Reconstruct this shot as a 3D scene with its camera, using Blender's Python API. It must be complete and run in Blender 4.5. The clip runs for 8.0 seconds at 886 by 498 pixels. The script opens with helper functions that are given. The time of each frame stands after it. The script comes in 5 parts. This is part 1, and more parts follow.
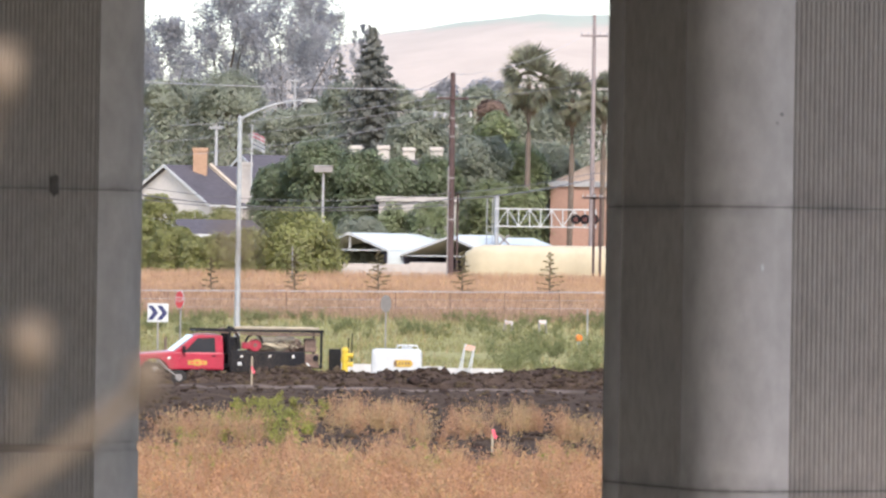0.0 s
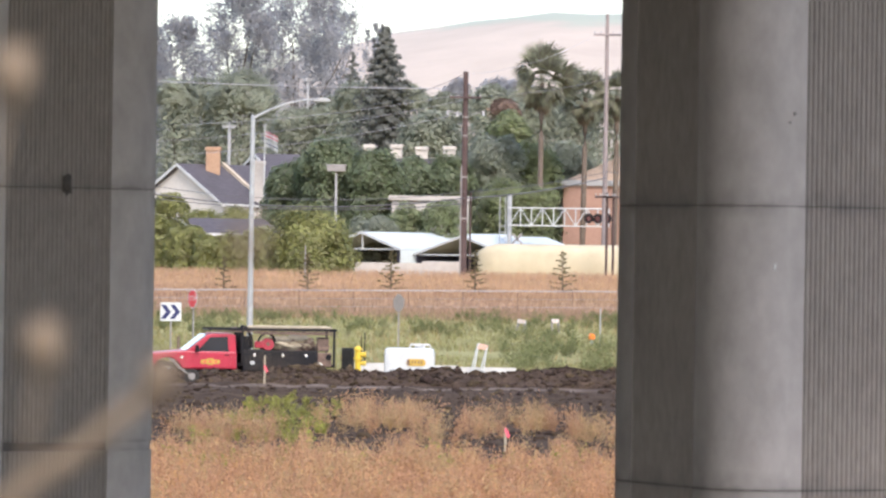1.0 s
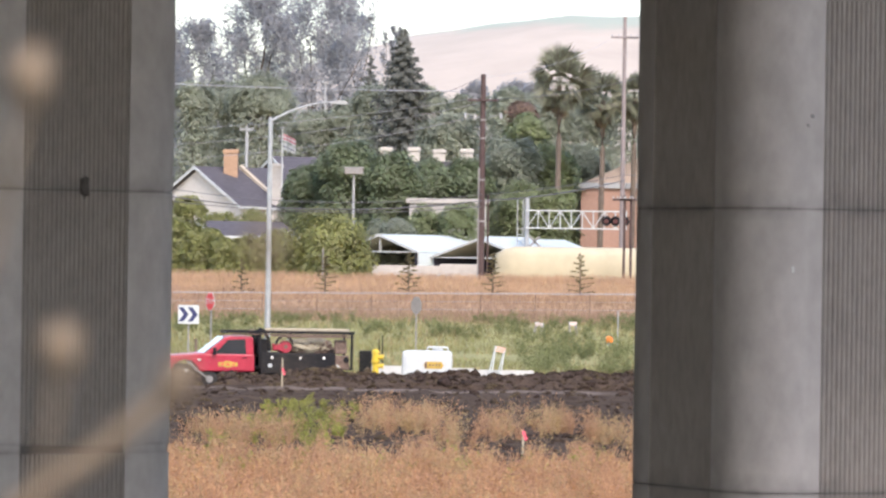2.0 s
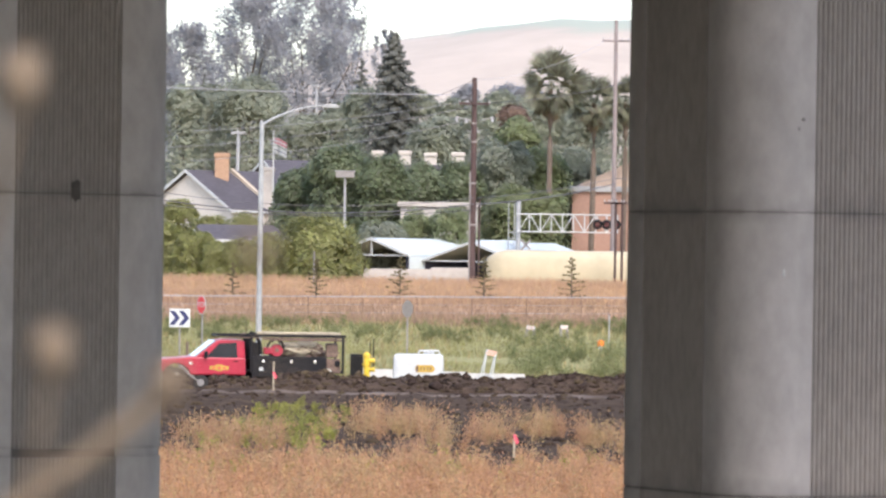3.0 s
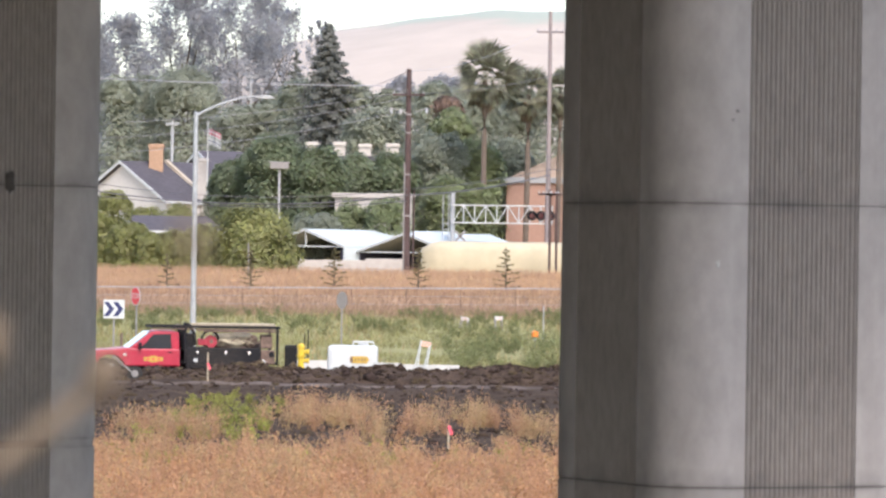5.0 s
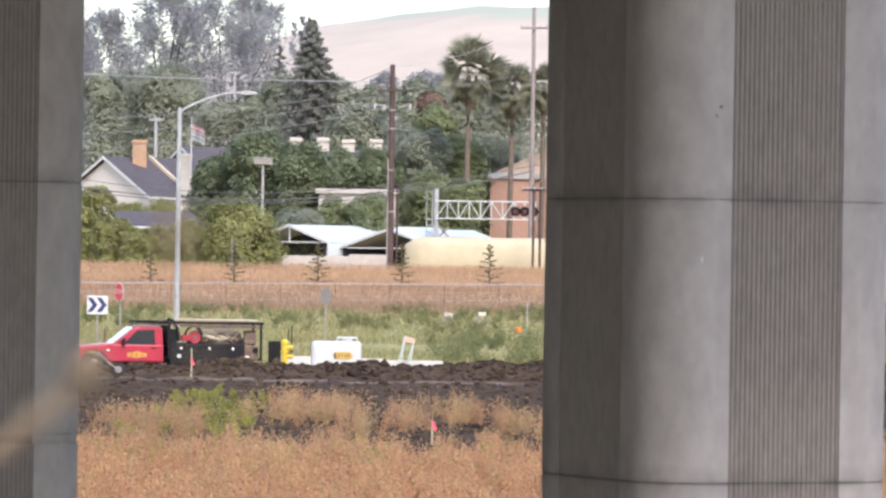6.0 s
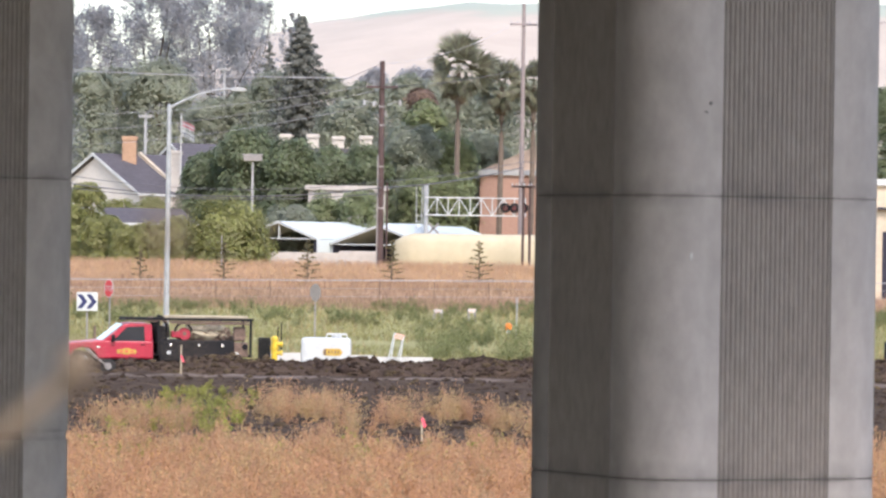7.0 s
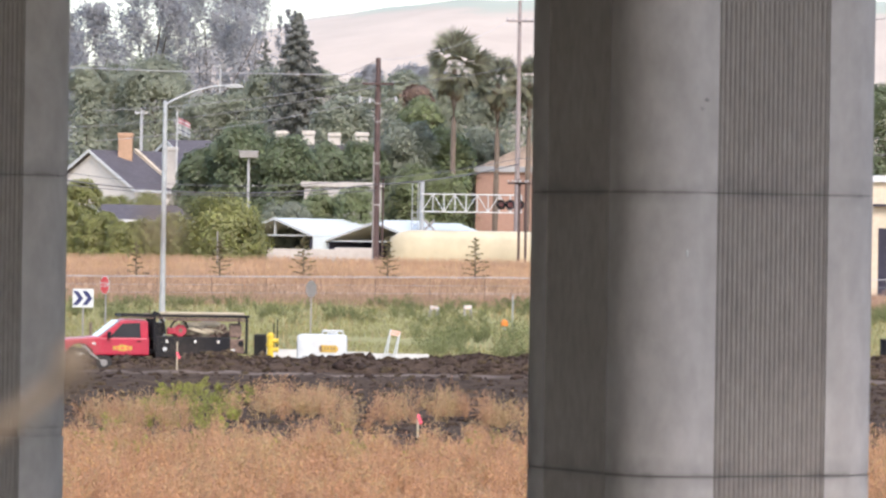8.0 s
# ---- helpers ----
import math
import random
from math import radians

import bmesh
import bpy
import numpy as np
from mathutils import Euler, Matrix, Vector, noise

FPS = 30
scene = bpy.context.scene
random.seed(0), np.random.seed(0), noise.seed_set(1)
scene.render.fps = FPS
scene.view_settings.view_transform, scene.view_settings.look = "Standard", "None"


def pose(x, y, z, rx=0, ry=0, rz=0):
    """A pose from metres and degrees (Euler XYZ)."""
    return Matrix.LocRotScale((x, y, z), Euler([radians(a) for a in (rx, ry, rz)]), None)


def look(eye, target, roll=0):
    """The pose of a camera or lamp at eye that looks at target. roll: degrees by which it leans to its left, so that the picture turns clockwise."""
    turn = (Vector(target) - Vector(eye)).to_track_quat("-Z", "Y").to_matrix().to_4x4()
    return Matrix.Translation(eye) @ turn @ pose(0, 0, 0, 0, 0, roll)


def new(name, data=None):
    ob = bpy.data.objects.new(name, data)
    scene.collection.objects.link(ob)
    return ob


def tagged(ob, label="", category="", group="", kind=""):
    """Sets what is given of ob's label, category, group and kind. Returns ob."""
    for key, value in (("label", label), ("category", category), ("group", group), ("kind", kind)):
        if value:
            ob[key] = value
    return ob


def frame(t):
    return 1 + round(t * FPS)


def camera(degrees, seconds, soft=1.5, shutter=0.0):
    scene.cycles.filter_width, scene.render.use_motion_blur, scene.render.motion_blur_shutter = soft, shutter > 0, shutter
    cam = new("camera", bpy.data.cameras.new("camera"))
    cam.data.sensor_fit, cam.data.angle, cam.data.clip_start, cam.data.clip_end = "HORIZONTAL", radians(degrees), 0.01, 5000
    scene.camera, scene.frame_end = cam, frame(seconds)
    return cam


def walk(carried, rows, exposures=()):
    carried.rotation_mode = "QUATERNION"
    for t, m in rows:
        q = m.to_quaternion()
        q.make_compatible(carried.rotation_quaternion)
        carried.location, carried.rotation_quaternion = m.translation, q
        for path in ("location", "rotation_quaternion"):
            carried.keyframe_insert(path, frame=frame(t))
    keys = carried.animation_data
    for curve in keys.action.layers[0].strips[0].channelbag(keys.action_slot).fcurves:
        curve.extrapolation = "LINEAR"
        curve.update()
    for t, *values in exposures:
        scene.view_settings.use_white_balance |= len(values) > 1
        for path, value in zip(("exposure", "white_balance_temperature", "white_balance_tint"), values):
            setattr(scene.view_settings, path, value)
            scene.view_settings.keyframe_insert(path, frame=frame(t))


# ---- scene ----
# camera: a long lens on a tripod that pans and tilts
EYE = (0.0, 0.0, 4.7)
ROLL = -0.88
cam = camera(10.0, 8.0, soft=2.5)
cam.data.dof.use_dof = True
cam.data.dof.focus_distance = 190.0
cam.data.dof.aperture_fstop = 17.0
PAN_TILT = [
    (0.0, -0.0107, 0.0725),
    (0.5, 0.0306, 0.0664),
    (1.0, 0.1349, 0.0594),
    (1.5, 0.2536, 0.0651),
    (1.7, 0.2921, 0.0734),
    (2.25, 0.3480, 0.0970),
    (2.8, 0.3013, 0.1175),
    (3.0, 0.2349, 0.1275),
    (3.5, 0.0000, 0.1311),
    (4.0, -0.2092, 0.1148),
    (4.5, -0.3761, 0.0825),
    (4.7, -0.4321, 0.0616),
    (5.8, -0.6633, 0.0047),
    (6.0, -0.6929, -0.0063),
    (6.5, -0.7563, -0.0258),
    (7.0, -0.8090, -0.0436),
    (7.5, -0.8451, -0.0638),
    (8.0, -0.8551, -0.0810),
]
walk(cam, [(t, pose(*EYE, 90 + tilt, ROLL, pan)) for t, pan, tilt in PAN_TILT], [(0.0, 1.32, 6600, 16), (8.0, 1.32, 6600, 16)])

# world: bright hazy sky and a veiled sun
SUN_ELEVATION, SUN_AZIMUTH = 46.0, 166.0
world = bpy.data.worlds.new("sky")
scene.world = world
world.use_nodes = True
wn = world.node_tree
sky = wn.nodes.new("ShaderNodeTexSky")
sky.sky_type = 'NISHITA'
sky.sun_disc = False
sky.sun_elevation = radians(SUN_ELEVATION)
sky.sun_rotation = radians(SUN_AZIMUTH)
sky.air_density, sky.dust_density, sky.ozone_density = 1.0, 1.5, 1.0
wn.nodes["Background"].inputs[1].default_value = 0.15
wn.links.new(sky.outputs[0], wn.nodes["Background"].inputs[0])
sun = new("sun", bpy.data.lights.new("sun", 'SUN'))
sun.data.energy, sun.data.angle, sun.data.color = 1.5, radians(16), (1.0, 0.94, 0.88)
se, sa = radians(SUN_ELEVATION), radians(SUN_AZIMUTH)
sun.matrix_world = look((0, 0, 80), (-40 * math.cos(se) * math.sin(sa), -40 * math.cos(se) * math.cos(sa), 80 - 40 * math.sin(se)))


# ---- materials ----
def mat(name, base, vary=0.25, scale=4.0, rough=0.85, metal=0.0, bump=0.25, dist=0.02, island=0.0, tone=None, streak=None, spec=0.3, thin=0.0, pieces=False):
    """A procedural surface: base colour varied at two scales (towards tone, where given), grain and relief."""
    m = bpy.data.materials.new(name)
    m.use_nodes = True
    nt = m.node_tree
    bsdf = nt.nodes["Principled BSDF"]
    bsdf.inputs["Roughness"].default_value = rough
    bsdf.inputs["Metallic"].default_value = metal
    bsdf.inputs["Specular IOR Level"].default_value = spec
    co = nt.nodes.new("ShaderNodeTexCoord").outputs["Object"]
    if pieces:
        plus = nt.nodes.new("ShaderNodeVectorMath")
        nt.links.new(co, plus.inputs[0])
        nt.links.new(nt.nodes.new("ShaderNodeObjectInfo").outputs["Location"], plus.inputs[1])
        co = plus.outputs[0]
    if streak:
        mp = nt.nodes.new("ShaderNodeMapping")
        mp.inputs["Scale"].default_value = streak
        nt.links.new(co, mp.inputs[0])
        co_s = mp.outputs[0]
    else:
        co_s = co
    fine = nt.nodes.new("ShaderNodeTexNoise")
    fine.inputs["Scale"].default_value, fine.inputs["Detail"].default_value = scale, 8
    fine.inputs["Roughness"].default_value = 0.65
    nt.links.new(co_s, fine.inputs["Vector"])
    broad = nt.nodes.new("ShaderNodeTexNoise")
    broad.inputs["Scale"].default_value, broad.inputs["Detail"].default_value = scale / 7, 4
    nt.links.new(co, broad.inputs["Vector"])
    tone = tone or tuple(c * 0.55 for c in base)
    lo = tuple(max(0, c * (1 - vary)) for c in base)
    hi = tuple(min(1, c * (1 + vary)) for c in base)
    r1 = nt.nodes.new("ShaderNodeValToRGB")
    r1.color_ramp.elements[0].position, r1.color_ramp.elements[1].position = 0.32, 0.68
    r1.color_ramp.elements[0].color, r1.color_ramp.elements[1].color = (*lo, 1), (*hi, 1)
    nt.links.new(fine.outputs[0], r1.inputs[0])
    mx = nt.nodes.new("ShaderNodeMix")
    mx.data_type = 'RGBA'
    r2 = nt.nodes.new("ShaderNodeValToRGB")
    r2.color_ramp.elements[0].position, r2.color_ramp.elements[1].position = 0.45, 0.75
    r2.color_ramp.elements[0].color, r2.color_ramp.elements[1].color = (0, 0, 0, 1), (min(1, vary * 2.2),) * 3 + (1,)
    nt.links.new(broad.outputs[0], r2.inputs[0])
    nt.links.new(r2.outputs[0], mx.inputs[0])
    nt.links.new(r1.outputs[0], mx.inputs[6])
    mx.inputs[7].default_value = (*tone, 1)
    out = mx.outputs[2]
    if island:
        geo = nt.nodes.new("ShaderNodeNewGeometry")
        hsv = nt.nodes.new("ShaderNodeHueSaturation")
        for key, span in (("Value", island), ("Hue", island * 0.06), ("Saturation", island * 0.4)):
            mr = nt.nodes.new("ShaderNodeMapRange")
            mid = 0.5 if key == "Hue" else 1.0
            mr.inputs[3].default_value, mr.inputs[4].default_value = mid - span, mid + span
            nt.links.new(geo.outputs["Random Per Island"], mr.inputs[0])
            nt.links.new(mr.outputs[0], hsv.inputs[key])
        nt.links.new(out, hsv.inputs["Color"])
        out = hsv.outputs[0]
    nt.links.new(out, bsdf.inputs["Base Color"])
    if bump:
        bp = nt.nodes.new("ShaderNodeBump")
        bp.inputs["Strength"].default_value, bp.inputs["Distance"].default_value = bump, dist
        nt.links.new(fine.outputs[0], bp.inputs["Height"])
        nt.links.new(bp.outputs[0], bsdf.inputs["Normal"])
    if thin:
        tr = nt.nodes.new("ShaderNodeBsdfTranslucent")
        ms = nt.nodes.new("ShaderNodeMixShader")
        ms.inputs[0].default_value = thin
        nt.links.new(out, tr.inputs[0])
        nt.links.new(bsdf.outputs[0], ms.inputs[1])
        nt.links.new(tr.outputs[0], ms.inputs[2])
        nt.links.new(ms.outputs[0], nt.nodes["Material Output"].inputs[0])
    return m


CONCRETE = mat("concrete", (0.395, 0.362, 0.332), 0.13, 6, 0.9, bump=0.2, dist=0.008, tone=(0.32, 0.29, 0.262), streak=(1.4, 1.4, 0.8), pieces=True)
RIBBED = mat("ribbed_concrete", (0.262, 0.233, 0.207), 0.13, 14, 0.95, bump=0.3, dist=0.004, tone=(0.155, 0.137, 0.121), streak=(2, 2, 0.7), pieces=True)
STAIN = mat("joint_stain", (0.085, 0.077, 0.07), 0.35, 9)
SOIL = mat("dark_soil", (0.058, 0.041, 0.030), 0.5, 3.0, 0.95, bump=1.0, dist=0.1, tone=(0.085, 0.062, 0.046), spec=0.08)
CLOD = mat("soil_clod", (0.056, 0.040, 0.029), 0.4, 6.0, 0.95, bump=0.8, dist=0.05, island=0.4, spec=0.08)
DRY = mat("dry_weed", (0.517, 0.301, 0.169), 0.2, 0.9, 0.9, bump=0, island=0.13, tone=(0.404, 0.235, 0.136), thin=0.5, spec=0.1)
DRYPALE = mat("pale_dry_weed", (0.489, 0.338, 0.179), 0.22, 0.9, 0.9, bump=0, island=0.16, tone=(0.395, 0.263, 0.132), thin=0.5, spec=0.1)
GREENWEED = mat("green_weed", (0.30, 0.29, 0.085), 0.3, 0.8, 0.9, bump=0, island=0.35, tone=(0.24, 0.27, 0.085), thin=0.4, spec=0.1)
BROWNWEED = mat("brown_weed", (0.46, 0.265, 0.145), 0.3, 0.8, 0.9, bump=0, island=0.3, tone=(0.22, 0.14, 0.085), thin=0.35, spec=0.1)
GRASSTAN = mat("tan_grass", (0.469, 0.312, 0.199), 0.2, 0.3, 0.9, bump=0, island=0.2, tone=(0.405, 0.251, 0.158), thin=0.4, spec=0.1)
GRASSROSE = mat("rosy_dry_grass", (0.348, 0.226, 0.158), 0.2, 0.3, 0.9, bump=0, island=0.2, tone=(0.277, 0.221, 0.119), thin=0.4, spec=0.1)
GRASSGREEN = mat("green_grass", (0.251, 0.231, 0.097), 0.22, 0.12, 0.9, bump=0, island=0.25, tone=(0.147, 0.163, 0.063), thin=0.4, spec=0.1)
GRASSDEEP = mat("deep_green_grass", (0.193, 0.201, 0.094), 0.22, 0.12, 0.9, bump=0, island=0.25, tone=(0.137, 0.150, 0.069), thin=0.4, spec=0.1)
BARK = mat("bark", (0.14, 0.11, 0.085), 0.35, 6, 0.95, bump=0.6, streak=(4, 4, 0.6))
# far foliage: base colours lightened and greyed to stand in for distance haze
LEAFGREY = mat("hazed_eucalyptus_leaf", (0.415, 0.42, 0.43), 0.12, 0.3, 0.5, bump=0, island=0.12, tone=(0.37, 0.375, 0.385), thin=0.7, spec=0.5)
LEAFDARK = mat("hazed_oak_leaf", (0.190, 0.224, 0.127), 0.25, 0.4, 0.5, bump=0, island=0.22, tone=(0.144, 0.175, 0.103), thin=0.55, spec=0.5)
LEAFMID = mat("hazed_green_leaf", (0.315, 0.335, 0.251), 0.2, 0.3, 0.5, bump=0, island=0.18, tone=(0.251, 0.277, 0.218), thin=0.55, spec=0.5)
LEAFBRIGHT = mat("bright_green_leaf", (0.235, 0.265, 0.135), 0.25, 0.4, 0.5, bump=0, island=0.25, tone=(0.175, 0.21, 0.11), thin=0.5, spec=0.5)
SAPLING = mat("sapling_needle", (0.17, 0.15, 0.085), 0.25, 0.4, 0.8, bump=0, island=0.3, thin=0.4, spec=0.1)
WEATHERED = mat("weathered_sign_back", (0.26, 0.245, 0.23), 0.12, 5, 0.8, bump=0.05, spec=0.1)
LEAFOLIVE = mat("olive_shrub_leaf", (0.265, 0.27, 0.10), 0.22, 0.6, 0.5, bump=0, island=0.22, tone=(0.15, 0.165, 0.065), thin=0.45, spec=0.5)
LEAFRUST = mat("rusty_leaf", (0.25, 0.175, 0.135), 0.25, 0.4, 0.7, bump=0, island=0.3, thin=0.4)
# needle colour lifted for haze, like the far leaves
NEEDLE = mat("hazed_conifer_needle", (0.16, 0.165, 0.14), 0.2, 0.4, 0.5, bump=0, island=0.22, thin=0.4, spec=0.3)
FROND = mat("palm_frond", (0.225, 0.225, 0.155), 0.25, 0.6, 0.6, bump=0, island=0.3, tone=(0.15, 0.15, 0.09), thin=0.4, spec=0.2)
FRONDDEAD = mat("dead_palm_frond", (0.22, 0.17, 0.115), 0.25, 0.6, 0.9, bump=0, island=0.3, thin=0.3)
POLEGREY = mat("silvered_pole_wood", (0.25, 0.215, 0.205), 0.25, 5, 0.9, bump=0.3, streak=(6, 6, 0.4), spec=0.1)
STEEL = mat("galvanised_steel", (0.36, 0.37, 0.37), 0.14, 5, 0.55, 0.25, bump=0.05)
WOODPOLE = mat("creosoted_pole", (0.088, 0.062, 0.058), 0.3, 5, 0.9, bump=0.4, streak=(6, 6, 0.4), spec=0.1)
WIRE = mat("overhead_cable", (0.10, 0.10, 0.11), 0.1, 3, 0.6, bump=0)
WIREPALE = mat("bright_aluminium_cable", (0.42, 0.42, 0.44), 0.1, 3, 0.5, 0.3, bump=0)
WHITE = mat("white_paint", (0.50, 0.515, 0.495), 0.08, 3, 0.5, bump=0.05)
WHITEROOF = mat("white_roof_sheet", (0.49, 0.545, 0.535), 0.06, 0.8, 0.5, bump=0.05)
RED = mat("red_vehicle_paint", (0.37, 0.020, 0.044), 0.14, 3, 0.32, bump=0.02, spec=0.5, tone=(0.28, 0.022, 0.036))
BLACK = mat("black_steel", (0.012, 0.012, 0.014), 0.4, 6, 0.55, bump=0.1, tone=(0.03, 0.026, 0.024), spec=0.12)
RUST = mat("rusty_rack_steel", (0.16, 0.11, 0.085), 0.35, 8, 0.7, 0.2, bump=0.2)
RUBBER = mat("tyre_rubber", (0.025, 0.024, 0.023), 0.3, 10, 0.9, tone=(0.09, 0.075, 0.06))
CHROME = mat("polished_alloy", (0.7, 0.7, 0.7), 0.05, 8, 0.25, 0.9, bump=0)
GLASS = mat("tinted_glass", (0.03, 0.035, 0.04), 0.1, 2, 0.06, bump=0, spec=0.8)
YELLOW = mat("yellow_paint", (0.62, 0.44, 0.045), 0.16, 5, 0.5, bump=0.05)
GOLD = mat("faded_gold_decal", (0.46, 0.30, 0.06), 0.22, 9, 0.55, bump=0.03)
ORANGE = mat("orange_plastic", (0.85, 0.22, 0.03), 0.1, 5, 0.5, bump=0.02)
FADED = mat("faded_orange_sheeting", (0.62, 0.34, 0.24), 0.1, 5, 0.5, bump=0.02)
PINK = mat("pink_flagging", (0.85, 0.12, 0.16), 0.1, 9, 0.6, bump=0.05)
CANVAS = mat("tan_canvas", (0.36, 0.31, 0.22), 0.25, 6, 0.9, bump=0.4, dist=0.03)
STUCCO = mat("pale_stucco", (0.60, 0.56, 0.50), 0.08, 3, 0.9, bump=0.1)
STUCCOTAN = mat("terracotta_stucco", (0.35, 0.215, 0.16), 0.08, 3, 0.9, bump=0.1)
STUCCOCREAM = mat("cream_stucco", (0.52, 0.44, 0.33), 0.1, 3, 0.9, bump=0.1)
VENTCREAM = mat("cream_vent_paint", (0.47, 0.43, 0.365), 0.1, 3, 0.8, bump=0.05)
SHINGLE = mat("grey_shingle", (0.085, 0.078, 0.086), 0.18, 2.5, 0.9, bump=0.4, dist=0.03)
TILEROOF = mat("tan_roof_tile", (0.48, 0.36, 0.27), 0.15, 2.5, 0.9, bump=0.4, dist=0.03)
BRICKMAT = mat("chimney_brick", (0.37, 0.235, 0.15), 0.18, 6, 0.9, bump=0.3)
CREAM = mat("cream_tank_paint", (0.450, 0.398, 0.272), 0.1, 0.7, 0.65, bump=0.03, tone=(0.390, 0.341, 0.238))
# near-black colour that paints shade inside canopies, doorways and under a roof edge
SHADE_PAINT = mat("shade_paint", (0.035, 0.034, 0.048), 0.3, 1.5, 0.9)
SIGNGREY = mat("bare_sign_aluminium", (0.36, 0.36, 0.35), 0.08, 5, 0.6, 0.2, bump=0.02)
SIGNBACK = mat("dull_sign_back", (0.17, 0.16, 0.15), 0.12, 5, 0.8, bump=0.03, spec=0.1)
SIGNRED = mat("sign_red", (0.62, 0.05, 0.06), 0.06, 5, 0.4, bump=0)
FLAGRED = mat("faded_red_cloth", (0.58, 0.22, 0.25), 0.1, 5, 0.8, bump=0.05)
BEIGE = mat("weathered_beige_plaster", (0.40, 0.37, 0.33), 0.1, 2, 0.9, bump=0.1)
NAVY = mat("sign_navy", (0.03, 0.035, 0.10), 0.1, 5, 0.4, bump=0)
LENS = mat("red_signal_lens", (0.07, 0.014, 0.018), 0.2, 9, 0.2, bump=0, spec=0.7)
TRACK = mat("compacted_track_soil", (0.15, 0.12, 0.10), 0.4, 2.0, 0.98, bump=0.6, dist=0.05, tone=(0.065, 0.05, 0.04), spec=0.03)
PALECONC = mat("pale_kerb_concrete", (0.44, 0.43, 0.40), 0.12, 2, 0.9, bump=0.2)
SEED = mat("seed_head", (0.17, 0.128, 0.085), 0.25, 60, 0.9, bump=0.4, dist=0.003, tone=(0.15, 0.11, 0.055))
# dry grass colour with the distance haze mixed into it
HILL = mat("hazed_dry_grass", (0.43, 0.37, 0.305), 0.1, 0.02, 0.95, bump=0, tone=(0.36, 0.325, 0.26))


def joint_dirt(m, dirt):
    """Ragged dirt that has run down from the pour joints at the top and foot of each lift."""
    nt = m.node_tree
    bsdf = nt.nodes["Principled BSDF"]
    was = bsdf.inputs["Base Color"].links[0].from_socket
    co = nt.nodes.new("ShaderNodeTexCoord").outputs["Object"]
    sep = nt.nodes.new("ShaderNodeSeparateXYZ")
    nt.links.new(co, sep.inputs[0])
    plus = nt.nodes.new("ShaderNodeVectorMath")
    nt.links.new(co, plus.inputs[0])
    nt.links.new(nt.nodes.new("ShaderNodeObjectInfo").outputs["Location"], plus.inputs[1])
    nz = nt.nodes.new("ShaderNodeTexNoise")
    nz.inputs["Scale"].default_value, nz.inputs["Detail"].default_value = 7.0, 5
    nt.links.new(plus.outputs[0], nz.inputs["Vector"])
    ramp = nt.nodes.new("ShaderNodeValToRGB")
    cr = ramp.color_ramp
    cr.elements[0].position, cr.elements[0].color = 0.0, (0.8, 0.8, 0.8, 1)
    cr.elements[1].position, cr.elements[1].color = 1.0, (1, 1, 1, 1)
    for pos, v in ((0.015, 0.35), (0.07, 0.0), (0.95, 0.0), (0.985, 0.35)):
        cr.elements.new(pos).color = (v, v, v, 1)
    mr = nt.nodes.new("ShaderNodeMapRange")
    mr.inputs[1].default_value, mr.inputs[2].default_value = 0.0, 1.23
    nt.links.new(sep.outputs["Z"], mr.inputs[0])
    nt.links.new(mr.outputs[0], ramp.inputs[0])
    sh = nt.nodes.new("ShaderNodeMapRange")
    sh.inputs[1].default_value, sh.inputs[2].default_value = 0.35, 0.65
    nt.links.new(nz.outputs[0], sh.inputs[0])
    mu = nt.nodes.new("ShaderNodeMath")
    mu.operation = 'MULTIPLY'
    nt.links.new(ramp.outputs[0], mu.inputs[0])
    nt.links.new(sh.outputs[0], mu.inputs[1])
    mx = nt.nodes.new("ShaderNodeMix")
    mx.data_type = 'RGBA'
    nt.links.new(mu.outputs[0], mx.inputs[0])
    nt.links.new(was, mx.inputs[6])
    mx.inputs[7].default_value = (*dirt, 1)
    nt.links.new(mx.outputs[2], bsdf.inputs["Base Color"])


joint_dirt(CONCRETE, (0.15, 0.14, 0.13))
joint_dirt(RIBBED, (0.11, 0.10, 0.095))
DECKCONC = mat("deck_concrete", (0.30, 0.285, 0.27), 0.15, 2, 0.9, bump=0.2)


def scrub_on_crest(m):
    """Green scrub that grows along the top of the hill."""
    nt = m.node_tree
    bsdf = nt.nodes["Principled BSDF"]
    was = bsdf.inputs["Base Color"].links[0].from_socket
    co = nt.nodes.new("ShaderNodeTexCoord").outputs["Object"]
    sep = nt.nodes.new("ShaderNodeSeparateXYZ")
    nt.links.new(co, sep.inputs[0])
    nz = nt.nodes.new("ShaderNodeTexNoise")
    nz.inputs["Scale"].default_value = 0.03
    nt.links.new(co, nz.inputs["Vector"])
    ad = nt.nodes.new("ShaderNodeMath")
    ad.operation = 'MULTIPLY_ADD'
    nt.links.new(nz.outputs[0], ad.inputs[0])
    ad.inputs[1].default_value = 14.0
    nt.links.new(sep.outputs["Z"], ad.inputs[2])
    mr = nt.nodes.new("ShaderNodeMapRange")
    mr.inputs[1].default_value, mr.inputs[2].default_value = 103, 107
    nt.links.new(ad.outputs[0], mr.inputs[0])
    mx = nt.nodes.new("ShaderNodeMix")
    mx.data_type = 'RGBA'
    nt.links.new(mr.outputs[0], mx.inputs[0])
    nt.links.new(was, mx.inputs[6])
    mx.inputs[7].default_value = (0.33, 0.36, 0.29, 1)
    nt.links.new(mx.outputs[2], bsdf.inputs["Base Color"])


scrub_on_crest(HILL)


